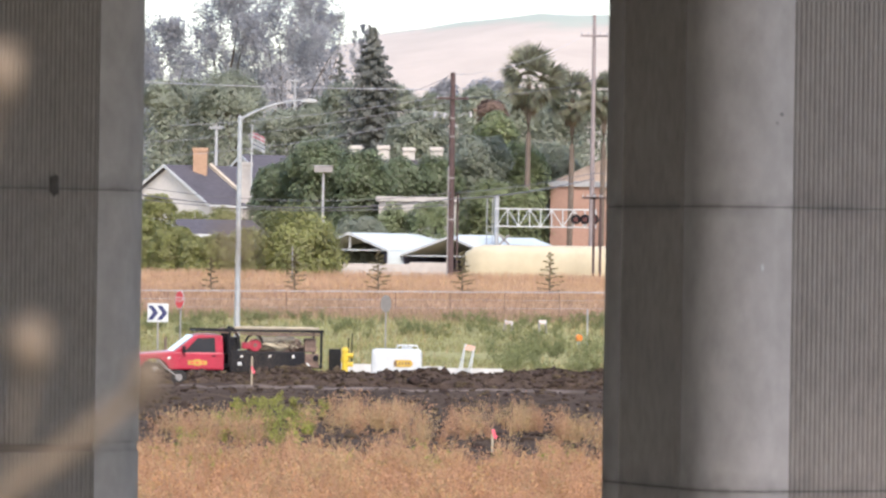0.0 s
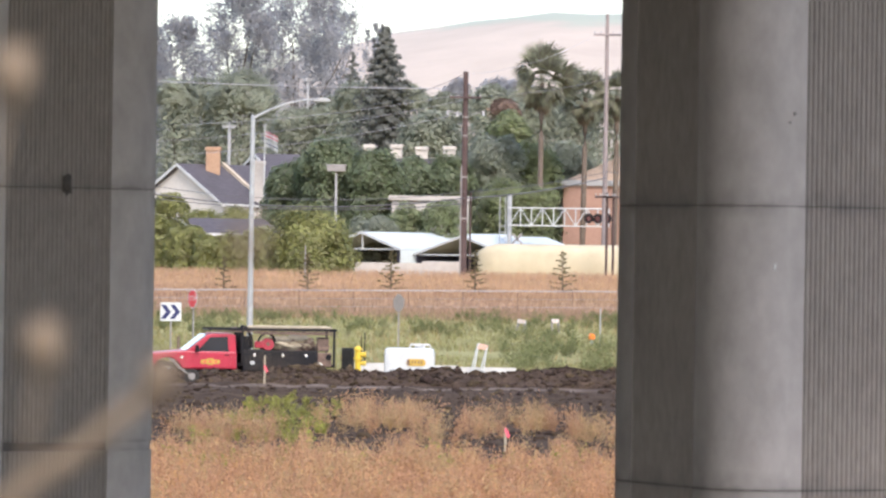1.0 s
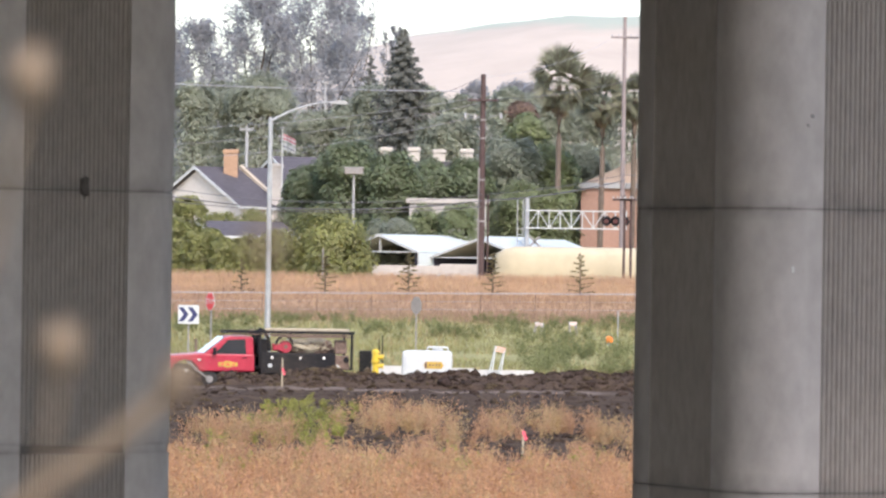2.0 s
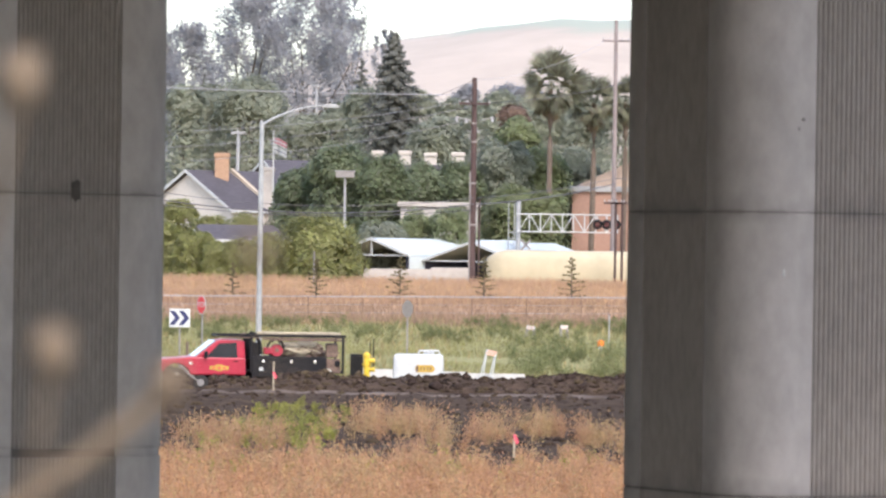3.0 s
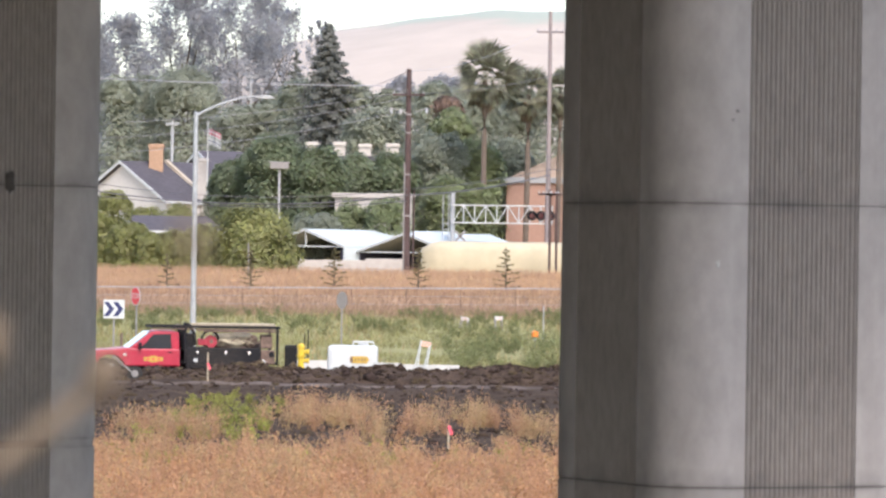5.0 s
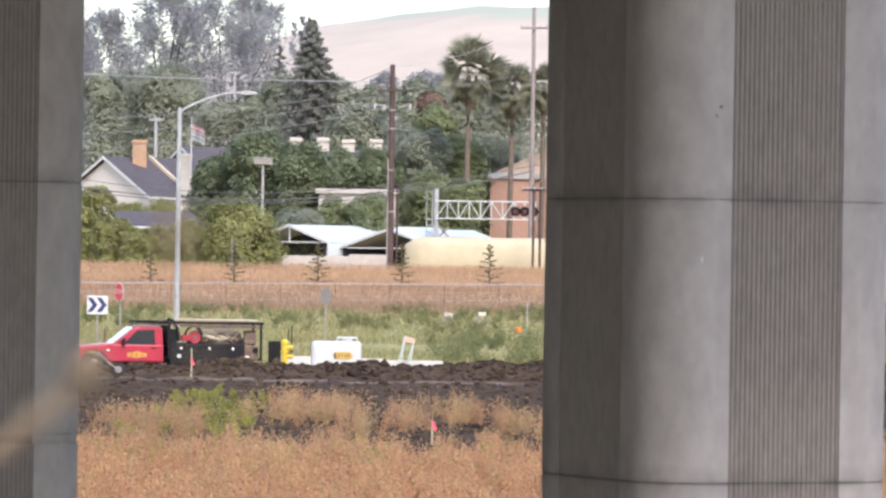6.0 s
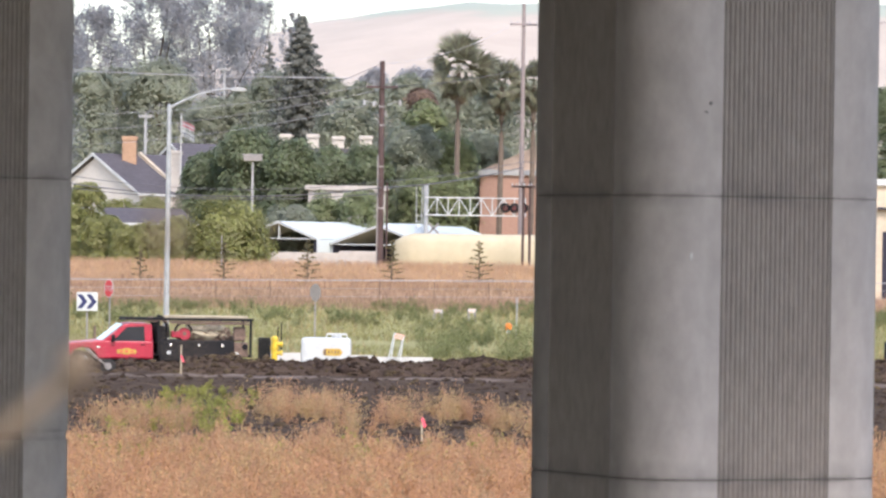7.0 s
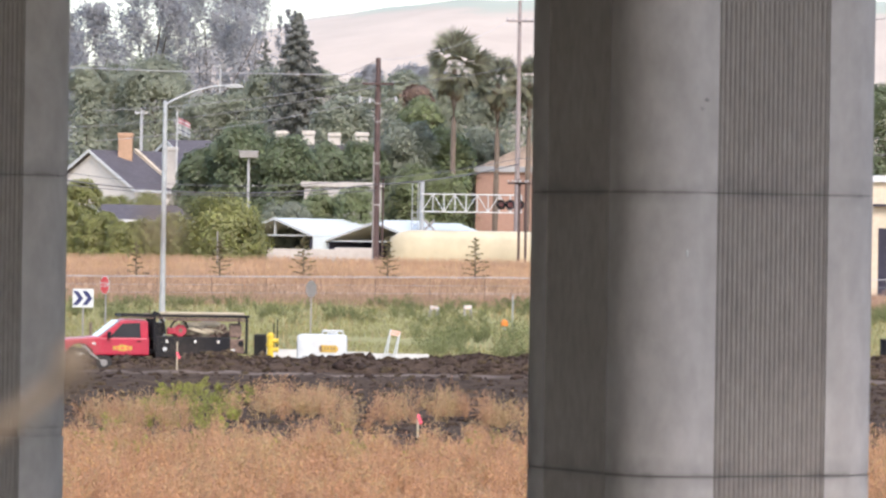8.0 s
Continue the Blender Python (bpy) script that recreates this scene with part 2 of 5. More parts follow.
def ground_material():
    """Bare dark soil in the works strip, dry and green grassland litter elsewhere."""
    m = mat("ground", (0.2, 0.16, 0.1), 0.3, 1.5, 0.98, bump=0.6, dist=0.06, spec=0.03)
    nt = m.node_tree
    bsdf = nt.nodes["Principled BSDF"]
    co = nt.nodes.new("ShaderNodeTexCoord").outputs["Object"]
    sep = nt.nodes.new("ShaderNodeSeparateXYZ")
    nt.links.new(co, sep.inputs[0])
    nz = nt.nodes.new("ShaderNodeTexNoise")
    nz.inputs["Scale"].default_value, nz.inputs["Detail"].default_value = 0.35, 6
    nt.links.new(co, nz.inputs["Vector"])
    add = nt.nodes.new("ShaderNodeMath")
    add.operation = 'MULTIPLY_ADD'
    nt.links.new(nz.outputs[0], add.inputs[0])
    add.inputs[1].default_value = 26.0
    nt.links.new(sep.outputs["Y"], add.inputs[2])
    mr = nt.nodes.new("ShaderNodeMapRange")
    mr.inputs[1].default_value, mr.inputs[2].default_value = 0, 400
    nt.links.new(add.outputs[0], mr.inputs[0])
    ramp = nt.nodes.new("ShaderNodeValToRGB")
    cr = ramp.color_ramp
    # first two stops: unseen near ground, darkened to dim light bounced onto the columns
    stops = [(0.0, (0.125, 0.108, 0.088)), (0.17, (0.125, 0.108, 0.088)), (0.23, (0.28, 0.18, 0.095)), (0.295, (0.28, 0.18, 0.095)), (0.325, (0.062, 0.045, 0.033)), (0.475, (0.06, 0.043, 0.031)),
             (0.50, (0.26, 0.25, 0.12)), (0.69, (0.26, 0.25, 0.12)), (0.76, (0.34, 0.23, 0.15)), (0.82, (0.40, 0.26, 0.13)), (1.0, (0.32, 0.25, 0.14))]
    cr.elements[0].position, cr.elements[0].color = stops[0][0], (*stops[0][1], 1)
    cr.elements[1].position, cr.elements[1].color = stops[-1][0], (*stops[-1][1], 1)
    for p, c in stops[1:-1]:
        cr.elements.new(p).color = (*c, 1)
    nt.links.new(mr.outputs[0], ramp.inputs[0])
    grain = nt.nodes.new("ShaderNodeTexNoise")
    grain.inputs["Scale"].default_value, grain.inputs["Detail"].default_value = 2.2, 8
    nt.links.new(co, grain.inputs["Vector"])
    gr = nt.nodes.new("ShaderNodeMapRange")
    gr.inputs[1].default_value, gr.inputs[2].default_value = 0.3, 0.7
    gr.inputs[3].default_value, gr.inputs[4].default_value = 0.6, 1.4
    nt.links.new(grain.outputs[0], gr.inputs[0])
    mul = nt.nodes.new("ShaderNodeMix")
    mul.data_type, mul.blend_type = 'RGBA', 'MULTIPLY'
    mul.inputs[0].default_value = 1
    nt.links.new(ramp.outputs[0], mul.inputs[6])
    nt.links.new(gr.outputs[0], mul.inputs[7])
    nt.links.new(mul.outputs[2], bsdf.inputs["Base Color"])
    return m


GROUND = ground_material()
rng = np.random.default_rng(11)



# ---- mesh helpers ----
def link_mesh(name, me, material, parent=None, label=""):
    ob = new(name, me)
    if material:
        me.materials.append(material)
    if parent:
        ob.parent = parent
    if label:
        ob["label"] = label
    return ob


def part(name, bm, material, parent=None, label="", smooth=False):
    me = bpy.data.meshes.new(name)
    if smooth:
        for fc in bm.faces:
            fc.smooth = True
    bm.normal_update()
    bm.to_mesh(me)
    bm.free()
    return link_mesh(name, me, material, parent, label)


def raw(name, verts, faces, material, parent=None, label=""):
    me = bpy.data.meshes.new(name)
    verts, faces = np.asarray(verts, dtype=float), np.asarray(faces, dtype=int)
    me.vertices.add(len(verts))
    me.vertices.foreach_set("co", verts.ravel())
    n, k = faces.shape
    me.loops.add(n * k)
    me.loops.foreach_set("vertex_index", faces.ravel())
    me.polygons.add(n)
    me.polygons.foreach_set("loop_start", np.arange(n) * k)
    me.update(calc_edges=True)
    return link_mesh(name, me, material, parent, label)


def thing(name, x, y, z, label, category, group="", rz=0.0):
    ob = new(name)
    ob.empty_display_size = 0.2
    ob.matrix_world = pose(x, y, z, 0, 0, rz)
    return tagged(ob, label, category, group)


def box(bm, c, s, bevel=0.0, rot=None):
    g = bmesh.ops.create_cube(bm, size=1.0)["verts"]
    bmesh.ops.scale(bm, vec=s, verts=g)
    if bevel:
        es = list({e for v in g for e in v.link_edges})
        g = list({v for fc in bmesh.ops.bevel(bm, geom=es, offset=bevel, segments=2, affect='EDGES', profile=0.6)["faces"] for v in fc.verts} | {v for v in g if v.is_valid})
    if rot:
        bmesh.ops.rotate(bm, cent=(0, 0, 0), matrix=Euler([radians(a) for a in rot]).to_matrix(), verts=g)
    bmesh.ops.translate(bm, vec=c, verts=g)
    return g


def rod(bm, a, b, r0, r1=None, seg=8):
    """A tapered round bar from a to b."""
    a, b = Vector(a), Vector(b)
    r1 = r0 if r1 is None else r1
    q = (b - a).to_track_quat('Z', 'Y').to_matrix()
    rings = []
    for p, r in ((a, r0), (b, r1)):
        rings.append([bm.verts.new(p + q @ Vector((r * math.cos(2 * math.pi * i / seg), r * math.sin(2 * math.pi * i / seg), 0))) for i in range(seg)])
    for i in range(seg):
        j = (i + 1) % seg
        bm.faces.new((rings[0][i], rings[0][j], rings[1][j], rings[1][i]))
    bm.faces.new(rings[0][::-1])
    bm.faces.new(rings[1])


def tube(bm, pts, radii, seg=8):
    pts = [Vector(p) for p in pts]
    rings = []
    for i, p in enumerate(pts):
        t = pts[min(i + 1, len(pts) - 1)] - pts[max(i - 1, 0)]
        q = t.to_track_quat('Z', 'Y').to_matrix()
        r = radii[i] if hasattr(radii, "__len__") else radii
        rings.append([bm.verts.new(p + q @ Vector((r * math.cos(2 * math.pi * k / seg), r * math.sin(2 * math.pi * k / seg), 0))) for k in range(seg)])
    for a, b in zip(rings, rings[1:]):
        for k in range(seg):
            j = (k + 1) % seg
            bm.faces.new((a[k], a[j], b[j], b[k]))
    bm.faces.new(rings[0][::-1])
    bm.faces.new(rings[-1])


def slab(bm, outline, y0, y1, bevel=0.0):
    """An outline in x, z pushed out from y0 to y1."""
    a = [bm.verts.new((x, y0, z)) for x, z in outline]
    b = [bm.verts.new((x, y1, z)) for x, z in outline]
    n = len(outline)
    fs = [bm.faces.new(a), bm.faces.new(b[::-1])]
    for i in range(n):
        j = (i + 1) % n
        fs.append(bm.faces.new((a[j], a[i], b[i], b[j])))
    bmesh.ops.recalc_face_normals(bm, faces=fs)
    if bevel:
        es = list({e for fc in fs[:2] for e in fc.edges})
        bmesh.ops.bevel(bm, geom=es, offset=bevel, segments=2, affect='EDGES', profile=0.6)


def lump(bm, c, s, detail=1, rough=0.25, seed=0):
    g = bmesh.ops.create_icosphere(bm, subdivisions=detail, radius=1.0)["verts"]
    for v in g:
        v.co *= 1 + rough * noise.noise(v.co * 1.7 + Vector((seed * 7.1, seed * 3.3, 0)))
        v.co = Vector((v.co.x * s[0] + c[0], v.co.y * s[1] + c[1], v.co.z * s[2] + c[2]))


def smoothstep(a, b, x):
    t = min(1.0, max(0.0, (x - a) / (b - a)))
    return t * t * (3 - 2 * t)


# ---- the ground, one sheet ----
PROFILE = [(-400, 3.1), (6, 3.1), (30, 2.2), (80, 0.15), (100, 0.0), (156, 0.0), (164, 0.26), (173, 0.26), (177, 0.0), (200, 0.0), (232, 0.3), (285, 1.35), (310, 2.45), (330, 3.15), (345, 3.2), (5000, 3.2)]


def ground_z(x, y):
    for (a, za), (b, zb) in zip(PROFILE, PROFILE[1:]):
        if y <= b:
            z = za + (zb - za) * smoothstep(a, b, y)
            break
    k = 1.0 if 130 < y < 182 else 0.35
    near = smoothstep(12, 60, y)
    z += near * k * (0.10 * noise.noise(Vector((x * 0.9, y * 0.35, 1.0))) + 0.07 * noise.noise(Vector((x * 2.3, y * 0.9, 5.0))))
    return z


def steps(*spans):
    out = []
    for a, b, s in spans:
        out += list(np.arange(a, b, s))
    return out + [spans[-1][1]]


gx = steps((-3000, -200, 400), (-200, -40, 20), (-40, 60, 0.55), (60, 200, 20), (200, 3000, 400))
gy = steps((-400, 0, 50), (0, 95, 4), (95, 185, 0.8), (185, 345, 2.5), (345, 700, 20), (700, 4600, 390))
gv = [(x, y, ground_z(x, y)) for y in gy for x in gx]
nx = len(gx)
gf = [(j * nx + i, j * nx + i + 1, (j + 1) * nx + i + 1, (j + 1) * nx + i) for j in range(len(gy) - 1) for i in range(nx - 1)]
ground = tagged(raw("ground", gv, gf, GROUND), "uneven field with dark dug soil and dry and green grass", "ground", kind="structure")

# dry hill in the distance
hx, hy = np.linspace(-520, 900, 90), np.linspace(1500, 2600, 26)


def hill_z(x, y):
    ridge = 106 - 18 * (max(0.0, 90 - max(x, -140)) / 139) ** 2 + 3 * math.exp(-((x - 32) / 9) ** 2) - 60 * smoothstep(350, 900, x) - 60 * (1 - smoothstep(-520, -200, x))
    ridge += 1.2 * noise.noise(Vector((x * 0.008, 2.0, 0))) + 1.5 * noise.noise(Vector((x * 0.05, y * 0.01, 0)))
    return 3 + ridge * smoothstep(1500, 2150, y) * (1 - 0.3 * smoothstep(2200, 2600, y)) + 5 * noise.noise(Vector((x * 0.012, y * 0.006, 3))) * smoothstep(1500, 1800, y)


hv = [(x, y, hill_z(x, y)) for y in hy for x in hx]
hf = [(j * 90 + i, j * 90 + i + 1, (j + 1) * 90 + i + 1, (j + 1) * 90 + i) for j in range(25) for i in range(89)]
hill = tagged(raw("hillside", hv, hf, HILL), "dry grass hill on the skyline, paled by haze in its colour", "hill", kind="structure")
for p in hill.data.polygons:
    p.use_smooth = True


# ---- bridge columns ----
FLAT, MARGIN, ROUND, TURN = 0.56, 0.085, 0.262, 26.5
RIBS = 23
RIB = FLAT / RIBS


def column_outline(recess, ribbed):
    """Plan of a square column with wide rounded corners and a ribbed panel sunk in each face. Returns points and, for each edge, True in a panel, False on a flat margin, None on a rounded corner."""
    pts, inside = [], []
    h = FLAT / 2
    for k in range(4):
        a = math.pi / 2 * k
        ca, sa2 = math.cos(a), math.sin(a)

        def put(u, w, flag):
            pts.append((u * ca - w * sa2, u * sa2 + w * ca))
            inside.append(flag)
        w0 = -(h + MARGIN + ROUND)
        put(-h, w0, True)
        if ribbed:
            for i in range(RIBS):
                u = -h + RIB * i
                put(u + RIB * 0.06, w0 + recess, True)
                put(u + RIB * 0.28, w0 + recess, True)
                put(u + RIB * 0.48, w0 + recess * 0.3, True)
                put(u + RIB * 0.80, w0 + recess * 0.3, True)
            put(h - RIB * 0.02, w0 + recess, True)
        put(h, w0, False)
        e = h + MARGIN
        for i in range(0, 11):
            t = -math.pi / 2 + math.pi / 2 * i / 10
            put(e + ROUND * math.cos(t), -e + ROUND * math.sin(t), None if i < 10 else False)
    return pts, inside


def column_lift(name, z0, z1, parent, inset=0.0, ribbed=True):
    pts, inside = column_outline(0.0115, ribbed)
    bm = bmesh.new()
    k = 1 - inset / 0.615
    lo = [bm.verts.new((x * k, y * k, 0)) for x, y in pts]
    hi = [bm.verts.new((x * k, y * k, z1 - z0)) for x, y in pts]
    n = len(pts)
    for i in range(n):
        j = (i + 1) % n
        fc = bm.faces.new((lo[i], lo[j], hi[j], hi[i]))
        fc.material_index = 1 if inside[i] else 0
        fc.smooth = inside[i] is None
    ob = part(name, bm, CONCRETE, parent)
    ob.location = (0, 0, z0)
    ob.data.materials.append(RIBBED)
    return ob


def bridge_column(x, y, joint, label, gap=0.003, turn=TURN):
    col = thing("bridge_column", x, y, 1.6, label, "column", "bridge columns", turn)
    z = joint - 3 * 1.23 - 1.6
    for i in range(8):
        lo = gap if i == 2 else 0.002
        hi = 1.23 - gap if i == 1 else 1.228
        column_lift("column_lift", z + lo, z + hi, col)
        core = column_lift("joint_core", z + hi, z + 1.23 + (gap if i == 1 else 0.002), col, 0.006, False)
        core.data.materials[0] = CONCRETE if gap > 0.01 and i == 1 else STAIN
        core.data.materials[1] = STAIN
        z += 1.23
    return col


RIGHT_D, LEFT_D = 22.6, 24.55
bridge_column(1.486, RIGHT_D, 4.93, "square concrete column with rounded corners and ribbed panels")
bridge_column(-2.216, LEFT_D, 4.988, "shaded concrete column with rounded corners and stained ribbed panel", 0.02, 32.0)
for fx, fy, fz, fw, fh in ((1.382, 21.856, 4.666, 0.005, 0.018), (1.461, 21.884, 5.332, 0.009, 0.009), (1.442, 21.875, 5.293, 0.006, 0.007)):
    bm = bmesh.new()
    lump(bm, (0, 0, 0), (fw, 0.006, fh), 2, 0.6, 2)
    fl_ = part("spalled_fleck", bm, WHITE if fh > 0.015 else WEATHERED)
    fl_.matrix_world = pose(fx, fy, fz)
    tagged(fl_, "small chipped fleck on the concrete column", "fleck")
# the bridge deck that shades them: out of view, edge and height tuned for shade
bm = bmesh.new()
box(bm, (4.1 - 9.0, 0, 7.8), (18.0, 56.0, 1.6), 0.05)
deck = tagged(part("bridge_deck", bm, DECKCONC), "plain concrete bridge deck carried by the columns", "bridge", kind="structure")
deck.matrix_world = pose(1.485, RIGHT_D, 1.6, 0, 0, -TURN)
# unseen wall, added to block light reaching the columns from the left
bm = bmesh.new()
box(bm, (-13.3, -10.0, 3.5), (0.6, 32.0, 7.0), 0.03)
wall = tagged(part("wall_light_block", bm, DECKCONC), "unseen plain concrete wall added to block light under the deck", "wall", kind="structure")
wall.matrix_world = deck.matrix_world
bm = bmesh.new()
lump(bm, (0, 0, 0), (0.022, 0.016, 0.06), 2, 0.9, 5)
scar = part("dark_scar", bm, STAIN)
scar.matrix_world = pose(-1.845, 24.036, 5.003)
tagged(scar, "dark chipped scar on the ribbed panel", "scar")


# ---- plants ----
def unit(v):
    return v / np.maximum(np.linalg.norm(v, axis=1), 1e-6)[:, None]


def leaf_quads(centres, sizes, facing=None):
    """Small leaf blades, each a quad: turned at random, or loosely towards the light that reaches it."""
    n = len(centres)
    u = unit(rng.normal(size=(n, 3)))
    if facing is not None:
        f = unit(facing + rng.normal(size=(n, 3)) * 0.26)
        u = unit(u - (u * f).sum(1)[:, None] * f)
        w = np.cross(f, u)
    else:
        w = rng.normal(size=(n, 3))
        w = unit(w - (w * u).sum(1)[:, None] * u)
    s = np.asarray(sizes)[:, None]
    a, b = u * s, w * s * 0.55
    v = np.stack([centres - a, centres + b * 0.9 - a * 0.1, centres + a, centres - b], 1).reshape(-1, 3)
    return v, np.arange(4 * n).reshape(n, 4)


def crown_round(n, radius, height, low):
    """Points in an uneven leafy crown: a lumpy dome over a full skirt, thick near its skin, broken into sprays by gaps."""
    o = Vector(rng.uniform(0, 50, 3))
    dome = min(radius * 1.05, height * 0.6)
    z0 = height - dome
    share = 0.5 if z0 > 0.3 * radius else 0.8
    a = rng.random(n) * 2 * math.pi
    q = rng.random(n) ** 0.3
    up = rng.random(n)
    pick = rng.random(n) < share
    sp = max(0.5, radius * 0.32)
    out = []
    for i in range(n):
        ca, sa4 = math.cos(a[i]), math.sin(a[i])
        if pick[i]:
            dz = up[i]
            h = math.sqrt(1 - dz * dz)
            p = Vector((ca * h * radius * q[i], sa4 * h * radius * q[i], z0 + dz * dome * q[i]))
            d = Vector((ca * h, sa4 * h, dz))
        else:
            z = height * low + (z0 - height * low) * up[i]
            p = Vector((ca * radius * q[i], sa4 * radius * q[i], z))
            d = Vector((ca, sa4, 0))
        e = 0.30 * noise.noise(p / (sp * 3) + o) + 0.26 * noise.noise(p / (sp * 1.3) + o)
        if noise.noise(p / sp + o) < -0.34:
            continue
        out.append(p + d * radius * (e - 0.06))
    out = np.array(out)
    out[:, 2] = np.clip(out[:, 2], 0.05, None)
    return out + rng.normal(size=out.shape) * radius * 0.05


def crown_tall(n, radius, height, low, clumps):
    """Points in an open eucalyptus crown: hanging sprays along limbs that rise from the stem."""
    cs, ss = [], []
    o = Vector(rng.uniform(0, 50, 3))
    for i in range(clumps):
        k = rng.random() ** 0.85
        a = i * 2.39996 + rng.normal() * 0.25
        shape = math.sin(math.pi * min(1.0, 0.22 + 0.70 * k)) ** 0.7
        out = radius * shape * (0.35 + 0.65 * rng.random() ** 0.5)
        out *= 1 + 0.5 * noise.noise(Vector((math.cos(a) * 1.4, math.sin(a) * 1.4, k * 5)) + o)
        z = height * (low + (1 - low) * k) + 0.25 * out
        s = min(0.95, radius * rng.uniform(0.08, 0.19)) * (1.05 - 0.3 * k)
        for j in range(3):
            cs.append((math.cos(a) * out * (1 - 0.10 * j), math.sin(a) * out * (1 - 0.10 * j), z - s * 1.4 * j))
            ss.append((s * (1 - 0.2 * j), s * (1 - 0.2 * j), s * (0.8 + 0.3 * j)))
    cs, ss = np.array(cs), np.array(ss)
    i = rng.integers(0, len(cs), n)
    off = np.clip(rng.normal(size=(n, 3)), -2, 2) * ss[i]
    return cs[i] + off, off / ss[i].mean(1)[:, None]


def crown_cone(n, radius, height, low, clumps):
    """Points in a pointed conifer crown: drooping boughs that shorten towards the tip, of uneven length."""
    cs, ss = [], []
    for i in range(clumps):
        k = (i + rng.random()) / clumps
        reach = radius * min(1.0, 0.05 + (1 - k) / 0.25) * rng.uniform(0.62, 1.0)
        for q in (0.3, 0.62, 0.92):
            cs.append((math.cos(i * 2.4) * reach * q, math.sin(i * 2.4) * reach * q, height * (low + (1 - low) * k) - reach * 0.18 * q))
            s = 0.03 * radius + 0.11 * reach * (1 - 0.4 * q)
            ss.append((s, s, s * 0.55))
    cs, ss = np.array(cs), np.array(ss)
    i = rng.integers(0, len(cs), n)
    off = np.clip(rng.normal(size=(n, 3)), -2, 2) * ss[i]
    return cs[i] + off, off / ss[i].mean(1)[:, None]


def make_tree(name, x, y, z, height, radius, material, label, kind="round", leaf=0.2, count=9000, clumps=60, low=0.1, category="tree", group=""):
    t = thing(name, x, y, z, label, category, group)
    if kind == "round":
        pts = crown_round(count, radius, height, low)
        out = pts - np.array((0, 0, height * 0.45))
        out[:, 2] *= radius / height
        facing = 0.75 * unit(out) + np.array((0, 0, 0.55))
    else:
        pts, off = (crown_tall if kind == "tall" else crown_cone)(count, radius, height, low, clumps)
        out = pts * np.array((1, 1, 0))
        facing = 0.45 * unit(out) + 0.3 * off + np.array((0, 0, 0.5))
    v, fcs = leaf_quads(pts, leaf * rng.uniform(0.6, 1.3, len(pts)), facing)
    raw("crown", v, fcs, material, t)
    limbs = pts[:: max(1, len(pts) // 40)]
    bm = bmesh.new()
    tr = max(0.12, radius * 0.07)
    top = height * (0.92 if kind == "cone" else 0.75)
    bend = rng.uniform(-0.05, 0.05, 2) * height
    sp = [(bend[0] * k * k, bend[1] * k * k, top * k) for k in (0, 0.25, 0.5, 0.75, 1.0)]
    tube(bm, sp, [tr, tr * 0.8, tr * 0.6, tr * 0.4, tr * 0.15], 7)
    part("trunk", bm, BARK, t)
    for c in limbs[:: max(1, len(limbs) // 6)]:
        bm = bmesh.new()
        k = min(0.9, max(0.15, c[2] / top * 0.7))
        s0 = Vector((bend[0] * k * k, bend[1] * k * k, top * k))
        mid = s0.lerp(Vector(c), 0.5) + Vector((0, 0, -0.04 * height))
        tube(bm, [s0, mid, c], [tr * 0.4, tr * 0.25, tr * 0.08], 5)
        part("limb", bm, BARK, t)
    return t


def blades(name, points, heights, width, lean, material, label, category, bend=0.3):
    """Upright grass blades, thin tapering strips of two joints."""
    n = len(points)
    a = rng.random(n) * 2 * math.pi
    side = np.stack([np.cos(a), np.sin(a), np.zeros(n)], 1) * (np.asarray(width) * rng.uniform(0.6, 1.4, n))[:, None]
    d = rng.normal(size=(n, 3)) * lean
    d[:, 2] = 1
    d *= np.asarray(heights)[:, None]
    mid = points + d * 0.55
    tip = points + d + np.stack([d[:, 0], d[:, 1], -0.25 * np.abs(d[:, 0])], 1) * bend
    v = np.stack([points - side, points + side, mid + side * 0.7, mid - side * 0.7, tip], 1).reshape(-1, 3)
    k = np.arange(n)[:, None] * 5
    f4 = (k + np.array([[0, 1, 2, 3]]))
    f3 = (k + np.array([[3, 2, 4, 4]]))
    me = bpy.data.meshes.new(name)
    faces = [tuple(q) for q in f4.tolist()] + [tuple(q[:3]) for q in f3.tolist()]
    me.from_pydata(v.tolist(), [], faces)
    return tagged(link_mesh(name, me, material), label, category, kind="stuff")


def scatter(n, x0, x1, y0, y1, keep=None):
    p = np.stack([rng.uniform(x0, x1, n), rng.uniform(y0, y1, n)], 1)
    if keep:
        p = np.array([q for q in p if keep(q[0], q[1])])
    return np.array([(x, y, ground_z(x, y) - 0.02) for x, y in p])



# ---- grass of the field ----
def patch(x, y, f, o):
    return noise.noise(Vector((x * f, y * f * 0.5, o)))


def tufted(name, n, x0, x1, y0, y1, h0, h1, width, material, label, keep=None, lean=0.25):
    p = scatter(n, x0, x1, y0, y1, keep)
    h = rng.uniform(h0, h1, len(p)) * (1 + 0.35 * np.array([patch(x, y, 0.35, 9) for x, y, _ in p]))
    return blades(name, p, h, width, lean, material, label, "grass")


